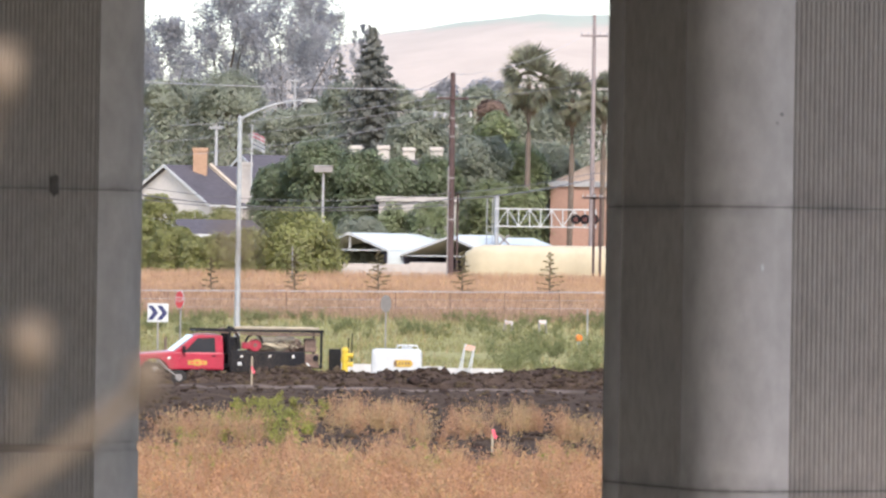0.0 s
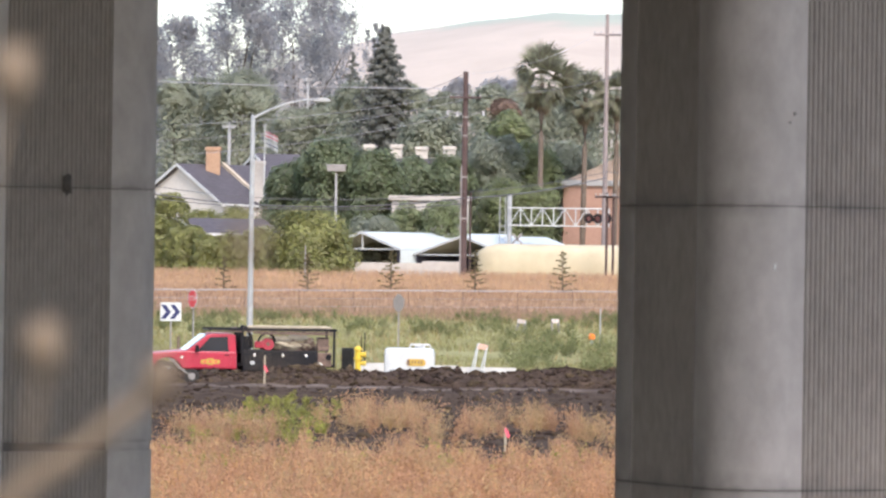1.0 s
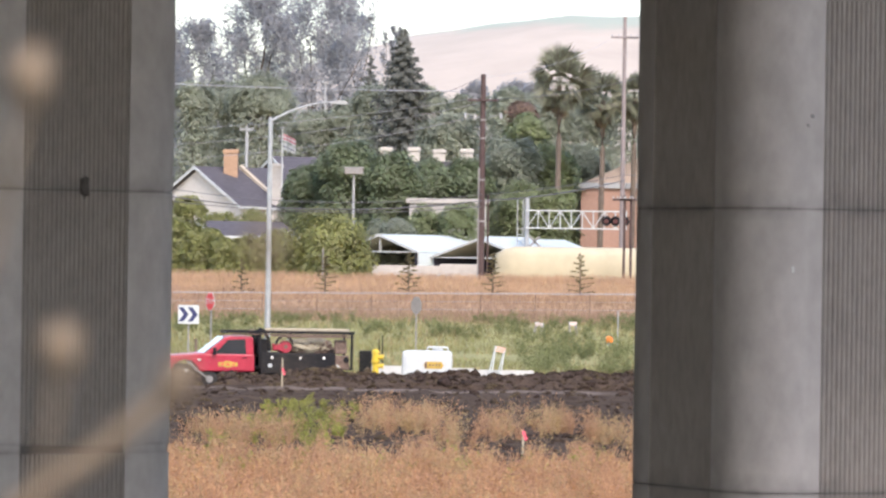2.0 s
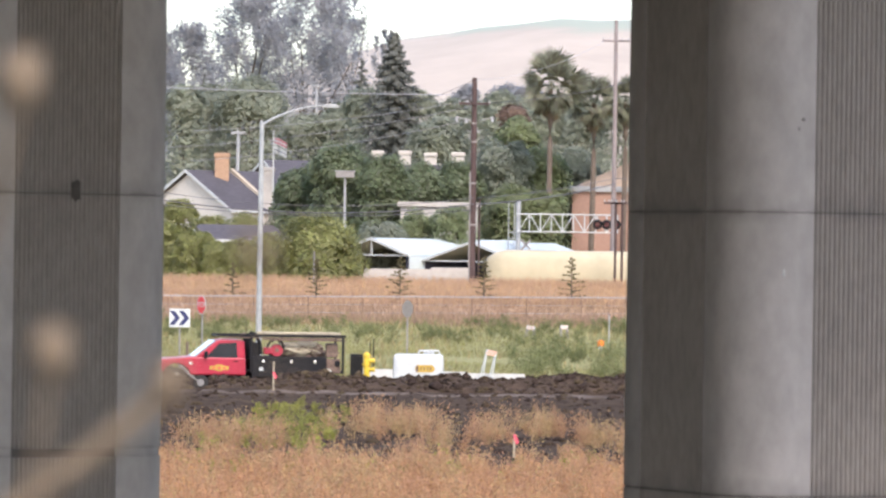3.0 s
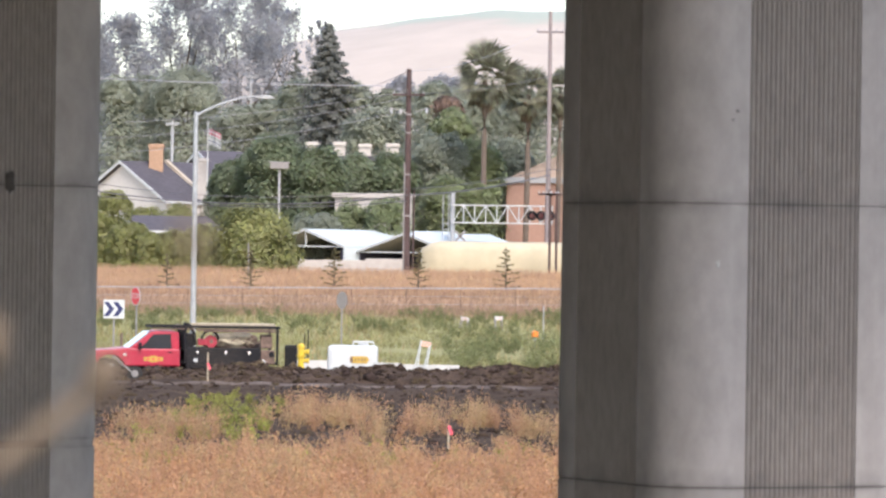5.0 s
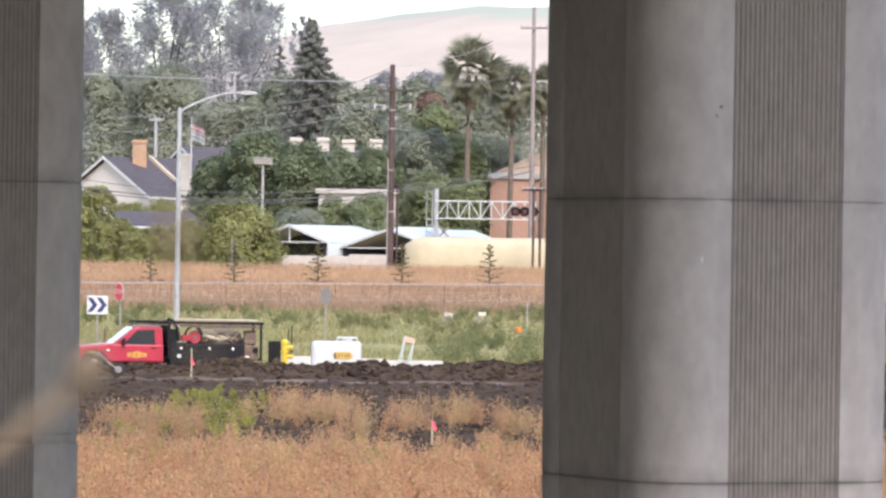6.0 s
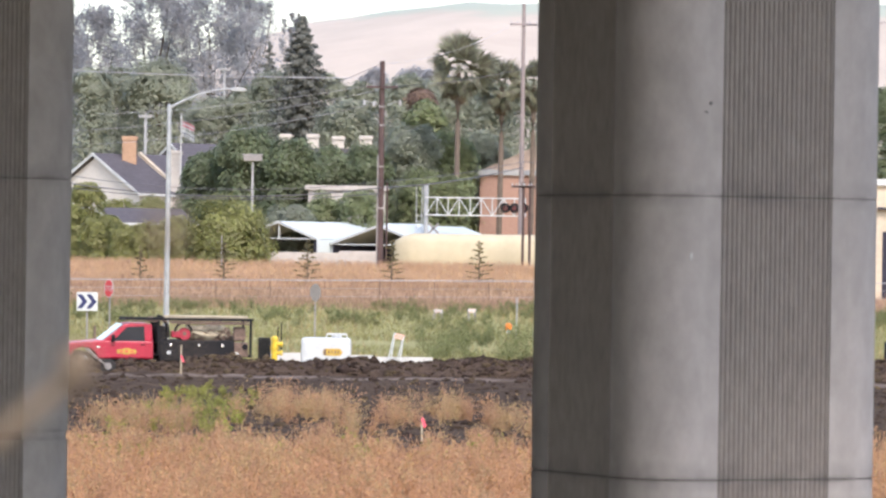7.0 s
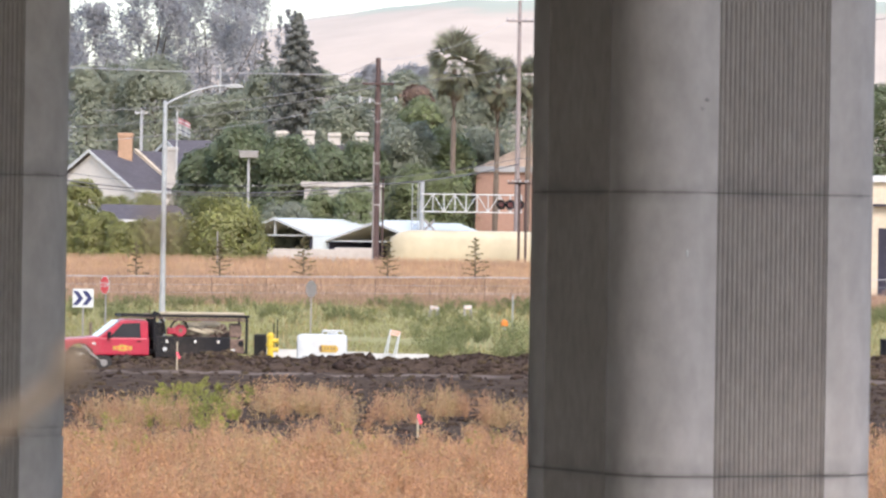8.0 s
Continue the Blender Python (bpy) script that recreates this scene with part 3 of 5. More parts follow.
tufted("green_grass", 90000, -18, 42, 184, 282, 0.12, 0.36, 0.012, GRASSGREEN, "green and yellowing rough grass across the field", lambda x, y: patch(x, y, 0.12, 3) > -0.35)
tufted("rosy_grass", 44000, -20, 50, 270, 306, 0.25, 0.55, 0.013, GRASSROSE, "rosy brown dry grass behind the wire fence")
tufted("tan_grass", 64000, -24, 58, 298, 337, 0.25, 0.65, 0.013, GRASSTAN, "tall tan dry grass on the bank")
tufted("seeding_grass", 14000, -18, 42, 190, 275, 0.2, 0.5, 0.01, DRYPALE, "pale seeding grass among the green", lambda x, y: patch(x, y, 0.2, 7) > 0.0)


def weed_patch(name, plants, stems, bits, material, label, bit=0.026, spread=0.45):
    """Bushy weeds: thin stems that fan out from a root, with fine twigs and seed husks on their upper half."""
    vs, fs, k = [], [], 0
    for x, y, h in plants:
        z = ground_z(x, y) - 0.03
        a = rng.random(stems) * 2 * math.pi
        r = spread * h * rng.random(stems) ** 0.6
        tip = np.stack([x + r * np.cos(a), y + r * np.sin(a), z + h * rng.uniform(0.55, 1.0, stems)], 1)
        root = np.array((x, y, z)) + rng.normal(size=(stems, 3)) * np.array((0.04, 0.04, 0))
        w = np.stack([np.cos(a + 1.57), np.sin(a + 1.57), np.zeros(stems)], 1) * 0.006
        vs.append(np.stack([root - w, root + w, tip + w * 0.5, tip - w * 0.5], 1).reshape(-1, 3))
        fs.append(np.arange(4 * stems).reshape(-1, 4) + k)
        k += 4 * stems
        i = rng.integers(0, stems, bits)
        t = rng.uniform(0.25, 1.0, bits)[:, None]
        c = root[i] * (1 - t) + tip[i] * t + rng.normal(size=(bits, 3)) * 0.07 * h
        v, fq = leaf_quads(c, bit * rng.uniform(0.5, 1.6, bits))
        vs.append(v)
        fs.append(fq + k)
        k += 4 * bits
    return tagged(raw(name, np.concatenate(vs), np.concatenate(fs), material), label, "weeds", kind="stuff")


def weed_spots(n, x0, x1, y0, y1, h0, h1, dense):
    out = []
    while len(out) < n:
        x, y = rng.uniform(x0, x1), rng.uniform(y0, y1)
        if rng.random() < dense(x, y):
            out.append((x, y, rng.uniform(h0, h1) * (1 + 0.45 * patch(x, y, 0.6, 4))))
    return out


def thinning(x, y):
    edge = 112 + 12 * patch(x, 0, 0.4, 1) + 7 * patch(x, 0, 1.3, 2)
    return (1 - smoothstep(edge - 9, edge + 8, y)) * (1.0 if patch(x, y * 0.5, 1.1, 6) > -0.25 else 0.55)


weed_patch("dry_weeds", weed_spots(1800, -9, 13, 76, 140, 0.35, 0.85, thinning), 12, 120, DRY, "orange-tan dry brush at the edge of the dug soil")
weed_patch("pale_weeds", weed_spots(460, -9, 13, 82, 142, 0.4, 0.95, thinning), 10, 130, DRYPALE, "pale straw-coloured weeds among the dry brush")


weed_patch("brown_weeds", weed_spots(420, -9, 13, 92, 146, 0.3, 0.75, lambda x, y: max(thinning(x, y), 0.03)), 10, 130, BROWNWEED, "brown withered weeds among the dry brush")
tall_spots = []
for cx, cy, w, n in ((-2.4, 137, 0.7, 30), (-1.2, 138, 0.5, 22), (-0.3, 126, 0.6, 12), (0.9, 133, 0.45, 14), (2.2, 137, 0.5, 22), (3.4, 130, 0.5, 16), (-6.2, 128, 1.2, 26), (-4.9, 124, 0.8, 16), (4.6, 127, 0.7, 16)):
    for _ in range(n):
        tall_spots.append((cx + rng.normal() * w * 0.6, cy + rng.normal() * 2.5, rng.uniform(0.55, 1.05)))
weed_patch("tall_weeds", tall_spots[::2], 10, 170, DRY, "taller rusty dry weeds standing against the soil")
weed_patch("tall_pale_weeds", tall_spots[1::2], 10, 150, DRYPALE, "taller straw-coloured weeds standing against the soil")


# ---- soil berm and clods ----
def berm_z(x, y):
    w = 2.5 + 0.5 * noise.noise(Vector((x * 0.25, 0, 2)))
    k = max(0.0, 1 - ((y - 172.0) / w) ** 2)
    crest = 0.72 + 0.25 * noise.noise(Vector((x * 0.3, 3, 1))) + 0.24 * smoothstep(1.5, 4, x)
    crest += 0.10 * smoothstep(-9.4, -8.4, x) * (1 - smoothstep(0.5, 2.0, x))
    crest -= 0.12 * (1 - smoothstep(-3.6, -2.0, x)) - 0.12 * (1 - smoothstep(-9.9, -9.3, x))
    n1 = noise.fractal(Vector((x * 1.3, y * 0.9, 4)), 0.9, 2.1, 5)
    return 0.1 + k ** 0.6 * (crest - 0.24) + (0.10 + 0.15 * k) * n1


bx, by = np.arange(-16, 40, 0.11), np.arange(167.4, 175.8, 0.24)
bv = [(x, y, berm_z(x, y)) for y in by for x in bx]
bn = len(bx)
bf = [(j * bn + i, j * bn + i + 1, (j + 1) * bn + i + 1, (j + 1) * bn + i) for j in range(len(by) - 1) for i in range(bn - 1)]
tagged(raw("soil_berm", bv, bf, SOIL), "long ridge of dark freshly dug clods", "soil", kind="stuff")


def clods(name, n, x0, x1, y0, y1, s0, s1, zf, label):
    base = bmesh.new()
    bmesh.ops.create_icosphere(base, subdivisions=1, radius=1.0)
    bvs = np.array([v.co[:] for v in base.verts])
    bfs = np.array([[v.index for v in fc.verts] for fc in base.faces])
    base.free()
    vs, fs = [], []
    for i in range(n):
        x, y = rng.uniform(x0, x1), rng.uniform(y0, y1)
        s = rng.uniform(s0, s1) * (0.5 + rng.random() ** 3)
        v = bvs * (1 + 0.42 * rng.normal(size=(len(bvs), 1))) * s * np.array((1.2, 1.0, 0.75)) * rng.uniform(0.7, 1.3, 3)
        vs.append(v + np.array((x, y, zf(x, y) + 0.1 * s)))
        fs.append(bfs + i * len(bvs))
    return tagged(raw(name, np.concatenate(vs), np.concatenate(fs), CLOD), label, "soil", kind="stuff")


clods("berm_clods", 9000, -16, 36, 168, 174, 0.03, 0.13, berm_z, "dark lumps of turned earth on the berm")
clods("field_clods", 9000, -12, 24, 118, 168, 0.02, 0.09, ground_z, "scattered dark clods on the bare soil")

# compacted pale track along the foot of the berm
tx, ty = np.arange(-16, 40, 0.3), np.linspace(-1, 1, 7)
tv = [(x, 166.6 + 0.7 * noise.noise(Vector((x * 0.2, 1, 0))) + w * (1.0 + 0.6 * noise.noise(Vector((x * 0.5, 4, 0)))), ground_z(x, 166.6 + w) + 0.05 - 0.08 * w * w) for w in ty for x in tx]
tn = len(tx)
tf = [(j * tn + i, j * tn + i + 1, (j + 1) * tn + i + 1, (j + 1) * tn + i) for j in range(6) for i in range(tn - 1)]
tagged(raw("dirt_track", tv, tf, TRACK), "narrow pale strip of compacted dirt", "track", kind="structure")

# ---- trees ----
BASE = 3.1


def tree_at(x, y, top, radius, material, label, **k):
    return make_tree("tree", x, y, BASE, top - BASE, radius, material, label, **k)


EUC = "tall grey-green eucalyptus with an open crown"
OAK = "dense dark green broadleaf tree"
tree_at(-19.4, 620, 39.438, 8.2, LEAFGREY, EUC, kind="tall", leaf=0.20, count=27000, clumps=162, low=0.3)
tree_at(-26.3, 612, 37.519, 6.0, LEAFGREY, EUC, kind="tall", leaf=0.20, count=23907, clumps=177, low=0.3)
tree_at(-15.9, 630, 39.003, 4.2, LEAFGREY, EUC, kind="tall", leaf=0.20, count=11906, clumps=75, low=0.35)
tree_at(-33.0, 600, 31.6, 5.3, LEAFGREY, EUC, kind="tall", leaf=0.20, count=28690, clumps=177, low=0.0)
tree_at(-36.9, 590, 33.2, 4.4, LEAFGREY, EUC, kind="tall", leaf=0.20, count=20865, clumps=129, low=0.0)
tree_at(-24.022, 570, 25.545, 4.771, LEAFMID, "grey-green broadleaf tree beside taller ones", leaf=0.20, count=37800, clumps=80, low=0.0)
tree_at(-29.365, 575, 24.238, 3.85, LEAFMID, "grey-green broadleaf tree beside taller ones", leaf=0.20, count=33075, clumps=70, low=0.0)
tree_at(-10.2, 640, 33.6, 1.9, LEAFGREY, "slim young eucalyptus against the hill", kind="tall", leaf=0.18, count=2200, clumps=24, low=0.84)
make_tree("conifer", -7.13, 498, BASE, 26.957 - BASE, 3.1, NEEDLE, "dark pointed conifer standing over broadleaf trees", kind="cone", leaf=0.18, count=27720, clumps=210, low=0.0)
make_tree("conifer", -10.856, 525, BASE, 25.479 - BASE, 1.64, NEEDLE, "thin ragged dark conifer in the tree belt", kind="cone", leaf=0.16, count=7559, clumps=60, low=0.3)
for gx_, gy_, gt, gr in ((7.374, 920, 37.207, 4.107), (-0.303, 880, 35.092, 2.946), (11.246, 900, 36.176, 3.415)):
    tree_at(gx_, gy_, gt, gr, LEAFGREY, "distant tree below the hill, haze put into its leaf colour", leaf=0.34, count=7000, low=0.0)
MIDS = [
    (-9.432, 505, 22.11, 3.099),
    (-4.876, 500, 21.728, 2.511),
    (-2.773, 480, 18.023, 3.214),
    (-13.049, 515, 20.391, 2.586),
    (-16.497, 515, 19.18, 2.874),
    (-27.698, 500, 21.651, 2.343),
    (3.632, 520, 22.252, 2.321),
    (-1.312, 525, 21.763, 1.875),
    (11.538, 510, 20.33, 3.13),
    (7.686, 500, 19.968, 2.511),
    (15.217, 500, 21.199, 2.79),
    (2.2, 545, 22.3, 2.9),
    (6.0, 555, 22.9, 3.0),
    (9.6, 550, 22.4, 2.8),
    (13.6, 560, 23.0, 3.0),
]
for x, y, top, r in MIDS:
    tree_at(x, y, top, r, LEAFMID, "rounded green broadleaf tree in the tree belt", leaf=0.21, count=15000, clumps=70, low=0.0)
tree_at(4.545, 478, 19.679, 1.6, LEAFRUST, "rusty brown broadleaf tree in the tree belt", leaf=0.18, count=7559, clumps=40, low=0.3)
tree_at(4.562, 440, 17.373, 2.062, LEAFBRIGHT, "bright green broadleaf tree in the tree belt", leaf=0.18, count=18900, clumps=60, low=0.0)
OAKS = [
    (-12.92, 392, 11.654, 2.275),
    (-9.765, 388, 13.621, 2.858),
    (-6.253, 385, 12.574, 2.363),
    (-3.305, 392, 12.414, 2.406),
    (-0.465, 395, 12.25, 2.204),
    (3.077, 398, 14.319, 2.576),
    (6.217, 400, 13.701, 2.232),
    (9.006, 405, 13.855, 2.034),
]
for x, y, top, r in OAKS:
    # lighter leaf colours to the right stand in for haze and lit foliage
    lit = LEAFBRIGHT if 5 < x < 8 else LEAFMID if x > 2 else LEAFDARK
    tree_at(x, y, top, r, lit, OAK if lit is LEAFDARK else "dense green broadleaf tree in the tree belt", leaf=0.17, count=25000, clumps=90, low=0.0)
tree_at(40.76, 400, 17.892, 2.678, LEAFDARK, OAK, leaf=0.17, count=25000, clumps=90, low=0.0)
tree_at(3.65, 386, 10.32, 2.15, LEAFBRIGHT, "bright green leafy tree behind the canopies", leaf=0.13, count=22050, clumps=70, low=0.0)
tree_at(6.24, 386, 10.04, 1.5, LEAFBRIGHT, "bright green leafy tree behind the canopies", leaf=0.13, count=14699, clumps=50, low=0.0)
SHRUBS = [
    (-3.532, 374, 8.548, 1.753, LEAFBRIGHT),
    (-0.815, 372, 8.818, 1.827, LEAFBRIGHT),
    (-6.613, 372, 7.234, 1.494, LEAFMID),
    (-19.426, 345, 8.771, 1.309, LEAFOLIVE),
    (-18.324, 338, 6.285, 1.282, LEAFOLIVE),
    (-16.638, 336, 5.85, 0.975, LEAFOLIVE),
    (-14.749, 340, 6.048, 1.29, LEAFOLIVE),
    (-13.122, 342, 6.387, 1.374, LEAFOLIVE),
    (-15.71, 337, 5.869, 0.978, LEAFOLIVE),
    (-17.579, 341, 6.39, 0.913, LEAFOLIVE),
    (-20.384, 342, 7.116, 1.145, LEAFOLIVE),
    (-17.39, 400, 8.339, 1.785, LEAFOLIVE),
    (-20.392, 402, 8.133, 1.615, LEAFOLIVE),
    (-5.56, 371, 7.575, 1.408, LEAFMID),
    (16.79, 380, 8.414, 2.544, LEAFMID),
]
for x, y, top, r, m in SHRUBS:
    make_tree("shrub", x, y, BASE - 0.1, top - BASE + 0.1, r, m, "leafy green shrub at the edge of the bank", leaf=0.12, count=11000, clumps=55, low=0.0, category="shrub")
make_tree("round_bush", -9.448, 336, BASE - 0.1, 7.685 - BASE + 0.1, 2.95, LEAFOLIVE, "large rounded olive-green bush on the bank", leaf=0.13, count=26000, clumps=130, low=0.0, category="bush")



# ---- houses and halls ----
def house(name, x, y, ridge_z, half, rise, length, turn, wall_mat, roof_mat, label, over=0.35, category="house", base=2.8):
    """A gabled building: the near gable's apex above x, y, the ridge running off along the turned y axis."""
    h = thing(name, x, y, base, label, category, rz=-turn)
    top, eave = ridge_z - base, ridge_z - base - rise
    bm = bmesh.new()
    slab(bm, [(-half, 0), (half, 0), (half, eave), (0, top - 0.12), (-half, eave)], 0, length)
    part("wall", bm, wall_mat, h)
    for sgn in (-1, 1):
        k = (half + over) / half
        bm = bmesh.new()
        slab(bm, [(0, top), (sgn * half * k, top - rise * k), (sgn * half * k, top - rise * k + 0.22), (0, top + 0.22)], -over, length + over)
        part("roof", bm, roof_mat, h)
        bm = bmesh.new()
        slab(bm, [(0, top - 0.02), (sgn * half * k, top - rise * k - 0.02), (sgn * half * k, top - rise * k + 0.24), (0, top + 0.24)], -over - 0.06, -over)
        part("rake_board", bm, WHITE, h, "white painted board")
        bm = bmesh.new()
        box(bm, (sgn * half * k, length / 2, top - rise * k + 0.06), (0.12, length + 2 * over, 0.24), 0.02)
        part("gutter", bm, WHITE, h)
    return h


def window_in(parent, x, z, w, hgt):
    win = new("window")
    win.parent = parent
    bm = bmesh.new()
    for dx, dz, sx, sz in ((0, hgt / 2, w, 0.08), (0, -hgt / 2, w, 0.08), (-w / 2, 0, 0.08, hgt), (w / 2, 0, 0.08, hgt), (0, 0, 0.05, hgt)):
        box(bm, (x + dx, -0.04, z + dz), (sx, 0.1, sz), 0.01)
    part("frame", bm, WHITE, win)
    bm = bmesh.new()
    box(bm, (x, -0.01, z), (w - 0.1, 0.03, hgt - 0.1))
    part("pane", bm, GLASS, win)


left_house = house("house", -23.466, 430, 11.85, 6.1, 3.2, 11.5, 50, STUCCO, SHINGLE, "pale stucco house with a dark shingle gable roof")
bm = bmesh.new()
ht = 11.85 - 2.8
slab(bm, [(0.2, ht + 0.1), (4.3, ht - 2.16), (4.3, ht - 1.82), (0.2, ht + 0.42)], 4.3, 4.6)
part("parapet", bm, STUCCOCREAM, left_house, "cream raised board across the roof")
window_in(left_house, -1.0, 12.037 - 2.8 - 3.2, 1.6, 1.0)
house("house", -17.77, 452, 13.23, 5, 2.4, 12, 62, STUCCO, SHINGLE, "grey-roofed house half hidden by a large tree")


def chimney(x, y, z0, z1, w, material, label):
    c = thing("chimney", x, y, z0, label, "chimney")
    bm = bmesh.new()
    box(bm, (0, 0, (z1 - z0) / 2), (w, w * 0.9, z1 - z0), 0.03)
    part("shaft", bm, material, c)
    bm = bmesh.new()
    box(bm, (0, 0, z1 - z0 - 0.18), (w + 0.14, w * 0.9 + 0.14, 0.3), 0.04)
    part("cap", bm, material, c)


chimney(-20.69, 431, 9.987, 13.545, 1.202, BRICKMAT, "square orange-brown brick chimney on a grey roof")
chimney(-16.605, 428, 7.383, 12.35, 0.907, BEIGE, "pale stucco chimney at the side of a house")
house("shed", -20.819, 385, 6.957, 3.2, 1.0, 6.5, 64, STUCCO, SHINGLE, "low shed with a slate-grey roof behind shrubs", category="shed")


def flat_hall(name, x0, x1, y, top, depth, wall_mat, label, base=2.8, fascia=WHITE, band=0.4):
    h = thing(name, (x0 + x1) / 2, y, base, label, "building")
    w = x1 - x0
    bm = bmesh.new()
    box(bm, (0, depth / 2, (top - base - band) / 2), (w, depth, top - base - band))
    part("wall", bm, wall_mat, h)
    bm = bmesh.new()
    box(bm, (0, depth / 2, top - base - band / 2), (w + 0.5, depth + 0.5, band), 0.03)
    part("roof", bm, fascia, h)
    return h


flat_hall("hall", -4.782, 0.969, 379, 9.048, 5, BEIGE, "long low beige hall with a flat roof edge", fascia=BEIGE, band=0.35)
flat_hall("hall", -8.828, 0.656, 425, 12.677, 12, SHINGLE, "hall with rounded vents on its roof behind trees", fascia=SHINGLE)
VENTS = ((-7.428, 13.876, 1.146), (-5.088, 13.912, 1.146), (-2.936, 13.754, 1.194), (-0.597, 13.838, 1.194))
for vx, vz, vw in VENTS:
    vent = thing("roof_vent", vx, 428, 12.677, "cream metal vent with a rounded top", "vent", "vents on the hall roof")
    hh = vz - 12.677
    bm = bmesh.new()
    box(bm, (0, 0, hh * 0.42), (vw * 0.86, vw * 0.8, hh * 0.84), 0.06)
    part("shaft", bm, VENTCREAM, vent)
    bm = bmesh.new()
    box(bm, (0, 0, hh * 0.84), (vw, vw, hh * 0.32), 0.14)
    part("hood", bm, VENTCREAM, vent)
tan_block = flat_hall("building", 8.497, 23.002, 400, 10.731, 10, STUCCOTAN, "terracotta-coloured building with a grey roof edge", fascia=SIGNGREY, band=0.45)
bm = bmesh.new()
slab(bm, [
    (-7.034, 7.931), (-2.8, 9.883),
    (2.806, 9.883), (7.319, 7.931)], 1.5, 8)
part("hip_roof", bm, TILEROOF, tan_block, "tan tiled upper roof")
cream_block = flat_hall("building", 29.7, 34.8, 298, 9.0, 6, STUCCOCREAM, "cream stucco building with white roof edge and dark doorways", base=1.7, fascia=WHITE, band=0.4)
# dark panels paint the shade of the door openings
for k in range(4):
    bm = bmesh.new()
    box(bm, (-2.55 + 0.68 + 1.1 * k, -0.03, 2.1), (0.55, 0.08, 4.2), 0.01)
    part("door", bm, SHADE_PAINT, cream_block, "tall dark panel for a shaded doorway")
    bm = bmesh.new()
    box(bm, (-2.55 + 1.08 + 1.1 * k, -0.06, 2.15), (0.12, 0.14, 4.3), 0.01)
    part("door_post", bm, SIGNGREY, cream_block)
# dark bar put in for the shadow below the roof edge
bm = bmesh.new()
box(bm, (0, -0.25, 5.55), (5.0, 0.4, 0.14), 0.02)
part("canopy", bm, SHADE_PAINT, cream_block, "narrow dark bar painting the shadow under the roof edge")


# white-roofed open canopies
def canopy(x, y, apex, half, rise, length, turn, label):
    base = 2.9
    c = thing("canopy", x, y, base, label, "canopy", "white canopies", -turn)
    top = apex - base
    for sgn in (-1, 1):
        bm = bmesh.new()
        slab(bm, [(0, top - 0.06), (sgn * half, top - rise - 0.06), (sgn * half, top - rise), (0, top)], 0, length)
        part("roof_slope", bm, WHITEROOF, c)
        bm = bmesh.new()
        slab(bm, [(0, top - 0.14), (sgn * half, top - rise - 0.14), (sgn * half, top - rise + 0.03), (0, top + 0.03)], -0.08, 0)
        part("fascia", bm, WHITE, c)
        for yy in np.arange(0.2, length, 3.60):
            bm = bmesh.new()
            rod(bm, (sgn * (half - 0.15), yy, 0), (sgn * (half - 0.15), yy, top - rise), 0.09, seg=8)
            part("post", bm, WHITE, c)
        # dark sheet inside the open side, painting the interior shade
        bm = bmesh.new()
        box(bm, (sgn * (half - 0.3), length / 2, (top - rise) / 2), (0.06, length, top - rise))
        part("side_shade", bm, SHADE_PAINT, c)
        bm = bmesh.new()
        box(bm, (sgn * (half - 0.03), length / 2, (top - rise) / 2 - 0.03), (0.04, length - 0.1, top - rise - 0.1), 0.005)
        part("side_skin", bm, WHITEROOF, c, "white side sheet")
    bm = bmesh.new()
    box(bm, (0, 0.1, top - rise - 0.05), (half * 2 - 0.3, 0.1, 0.1))
    part("tie_beam", bm, WHITE, c)
    bm = bmesh.new()
    box(bm, (0, 0.1, top - rise / 2 - 0.1), (0.09, 0.09, rise))
    part("king_post", bm, WHITE, c)
    # dark sheet across the far end, painting the interior shade
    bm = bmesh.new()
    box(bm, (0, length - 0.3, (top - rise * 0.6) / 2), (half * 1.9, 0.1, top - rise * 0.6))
    part("back_shade", bm, SHADE_PAINT, c)


canopy(-6.75, 366, 6.25, 4.1, 1.2, 15, 46, "white-roofed open canopy with a dark interior")
canopy(0.5, 360.3, 6.05, 5.0, 1.35, 8.5, 46, "white-roofed open canopy with a dark interior")
bm = bmesh.new()
box(bm, (0, 0, 0.55), (5.2, 0.2, 1.1), 0.03)
low_wall = part("low_wall", bm, BEIGE)
low_wall.matrix_world = pose(-4.70, 350, 4.059 - 1.1)
tagged(low_wall, "low white wall in front of the canopies", "wall")
bm = bmesh.new()
box(bm, (0, 0, 0.6), (3.064, 0.3, 1.2), 0.05)
low_wall = part("low_wall", bm, BEIGE)
low_wall.matrix_world = pose(-0.724, 352, 4.198 - 1.2)
tagged(low_wall, "short white wall beside the wooden pole", "wall")

# long cream tank with rounded shoulders
tank = thing("storage_tank", 1.56, 348, 2.9, "long cream-painted tank with rounded end and shoulders", "tank")
bm = bmesh.new()
TL, TH, TW = 18.0, 2.588, 2.6
rings = []
for k in range(15):
    t = k / 14
    grow = 0.3 + 0.7 * math.sin(math.pi / 2 * min(1, TL * t ** 1.7 / 1.3))
    sect = []
    for i in range(20):
        a = 2 * math.pi * i / 20
        ca, sa3 = math.cos(a), math.sin(a)
        px = TW / 2 * grow * math.copysign(abs(ca) ** 0.55, ca)
        pz = TH / 2 + TH / 2 * (0.35 + 0.65 * grow if sa3 > 0 else 1) * math.copysign(abs(sa3) ** 0.55, sa3)
        sect.append(bm.verts.new((TL * (t ** 1.7), px, pz)))
    rings.append(sect)
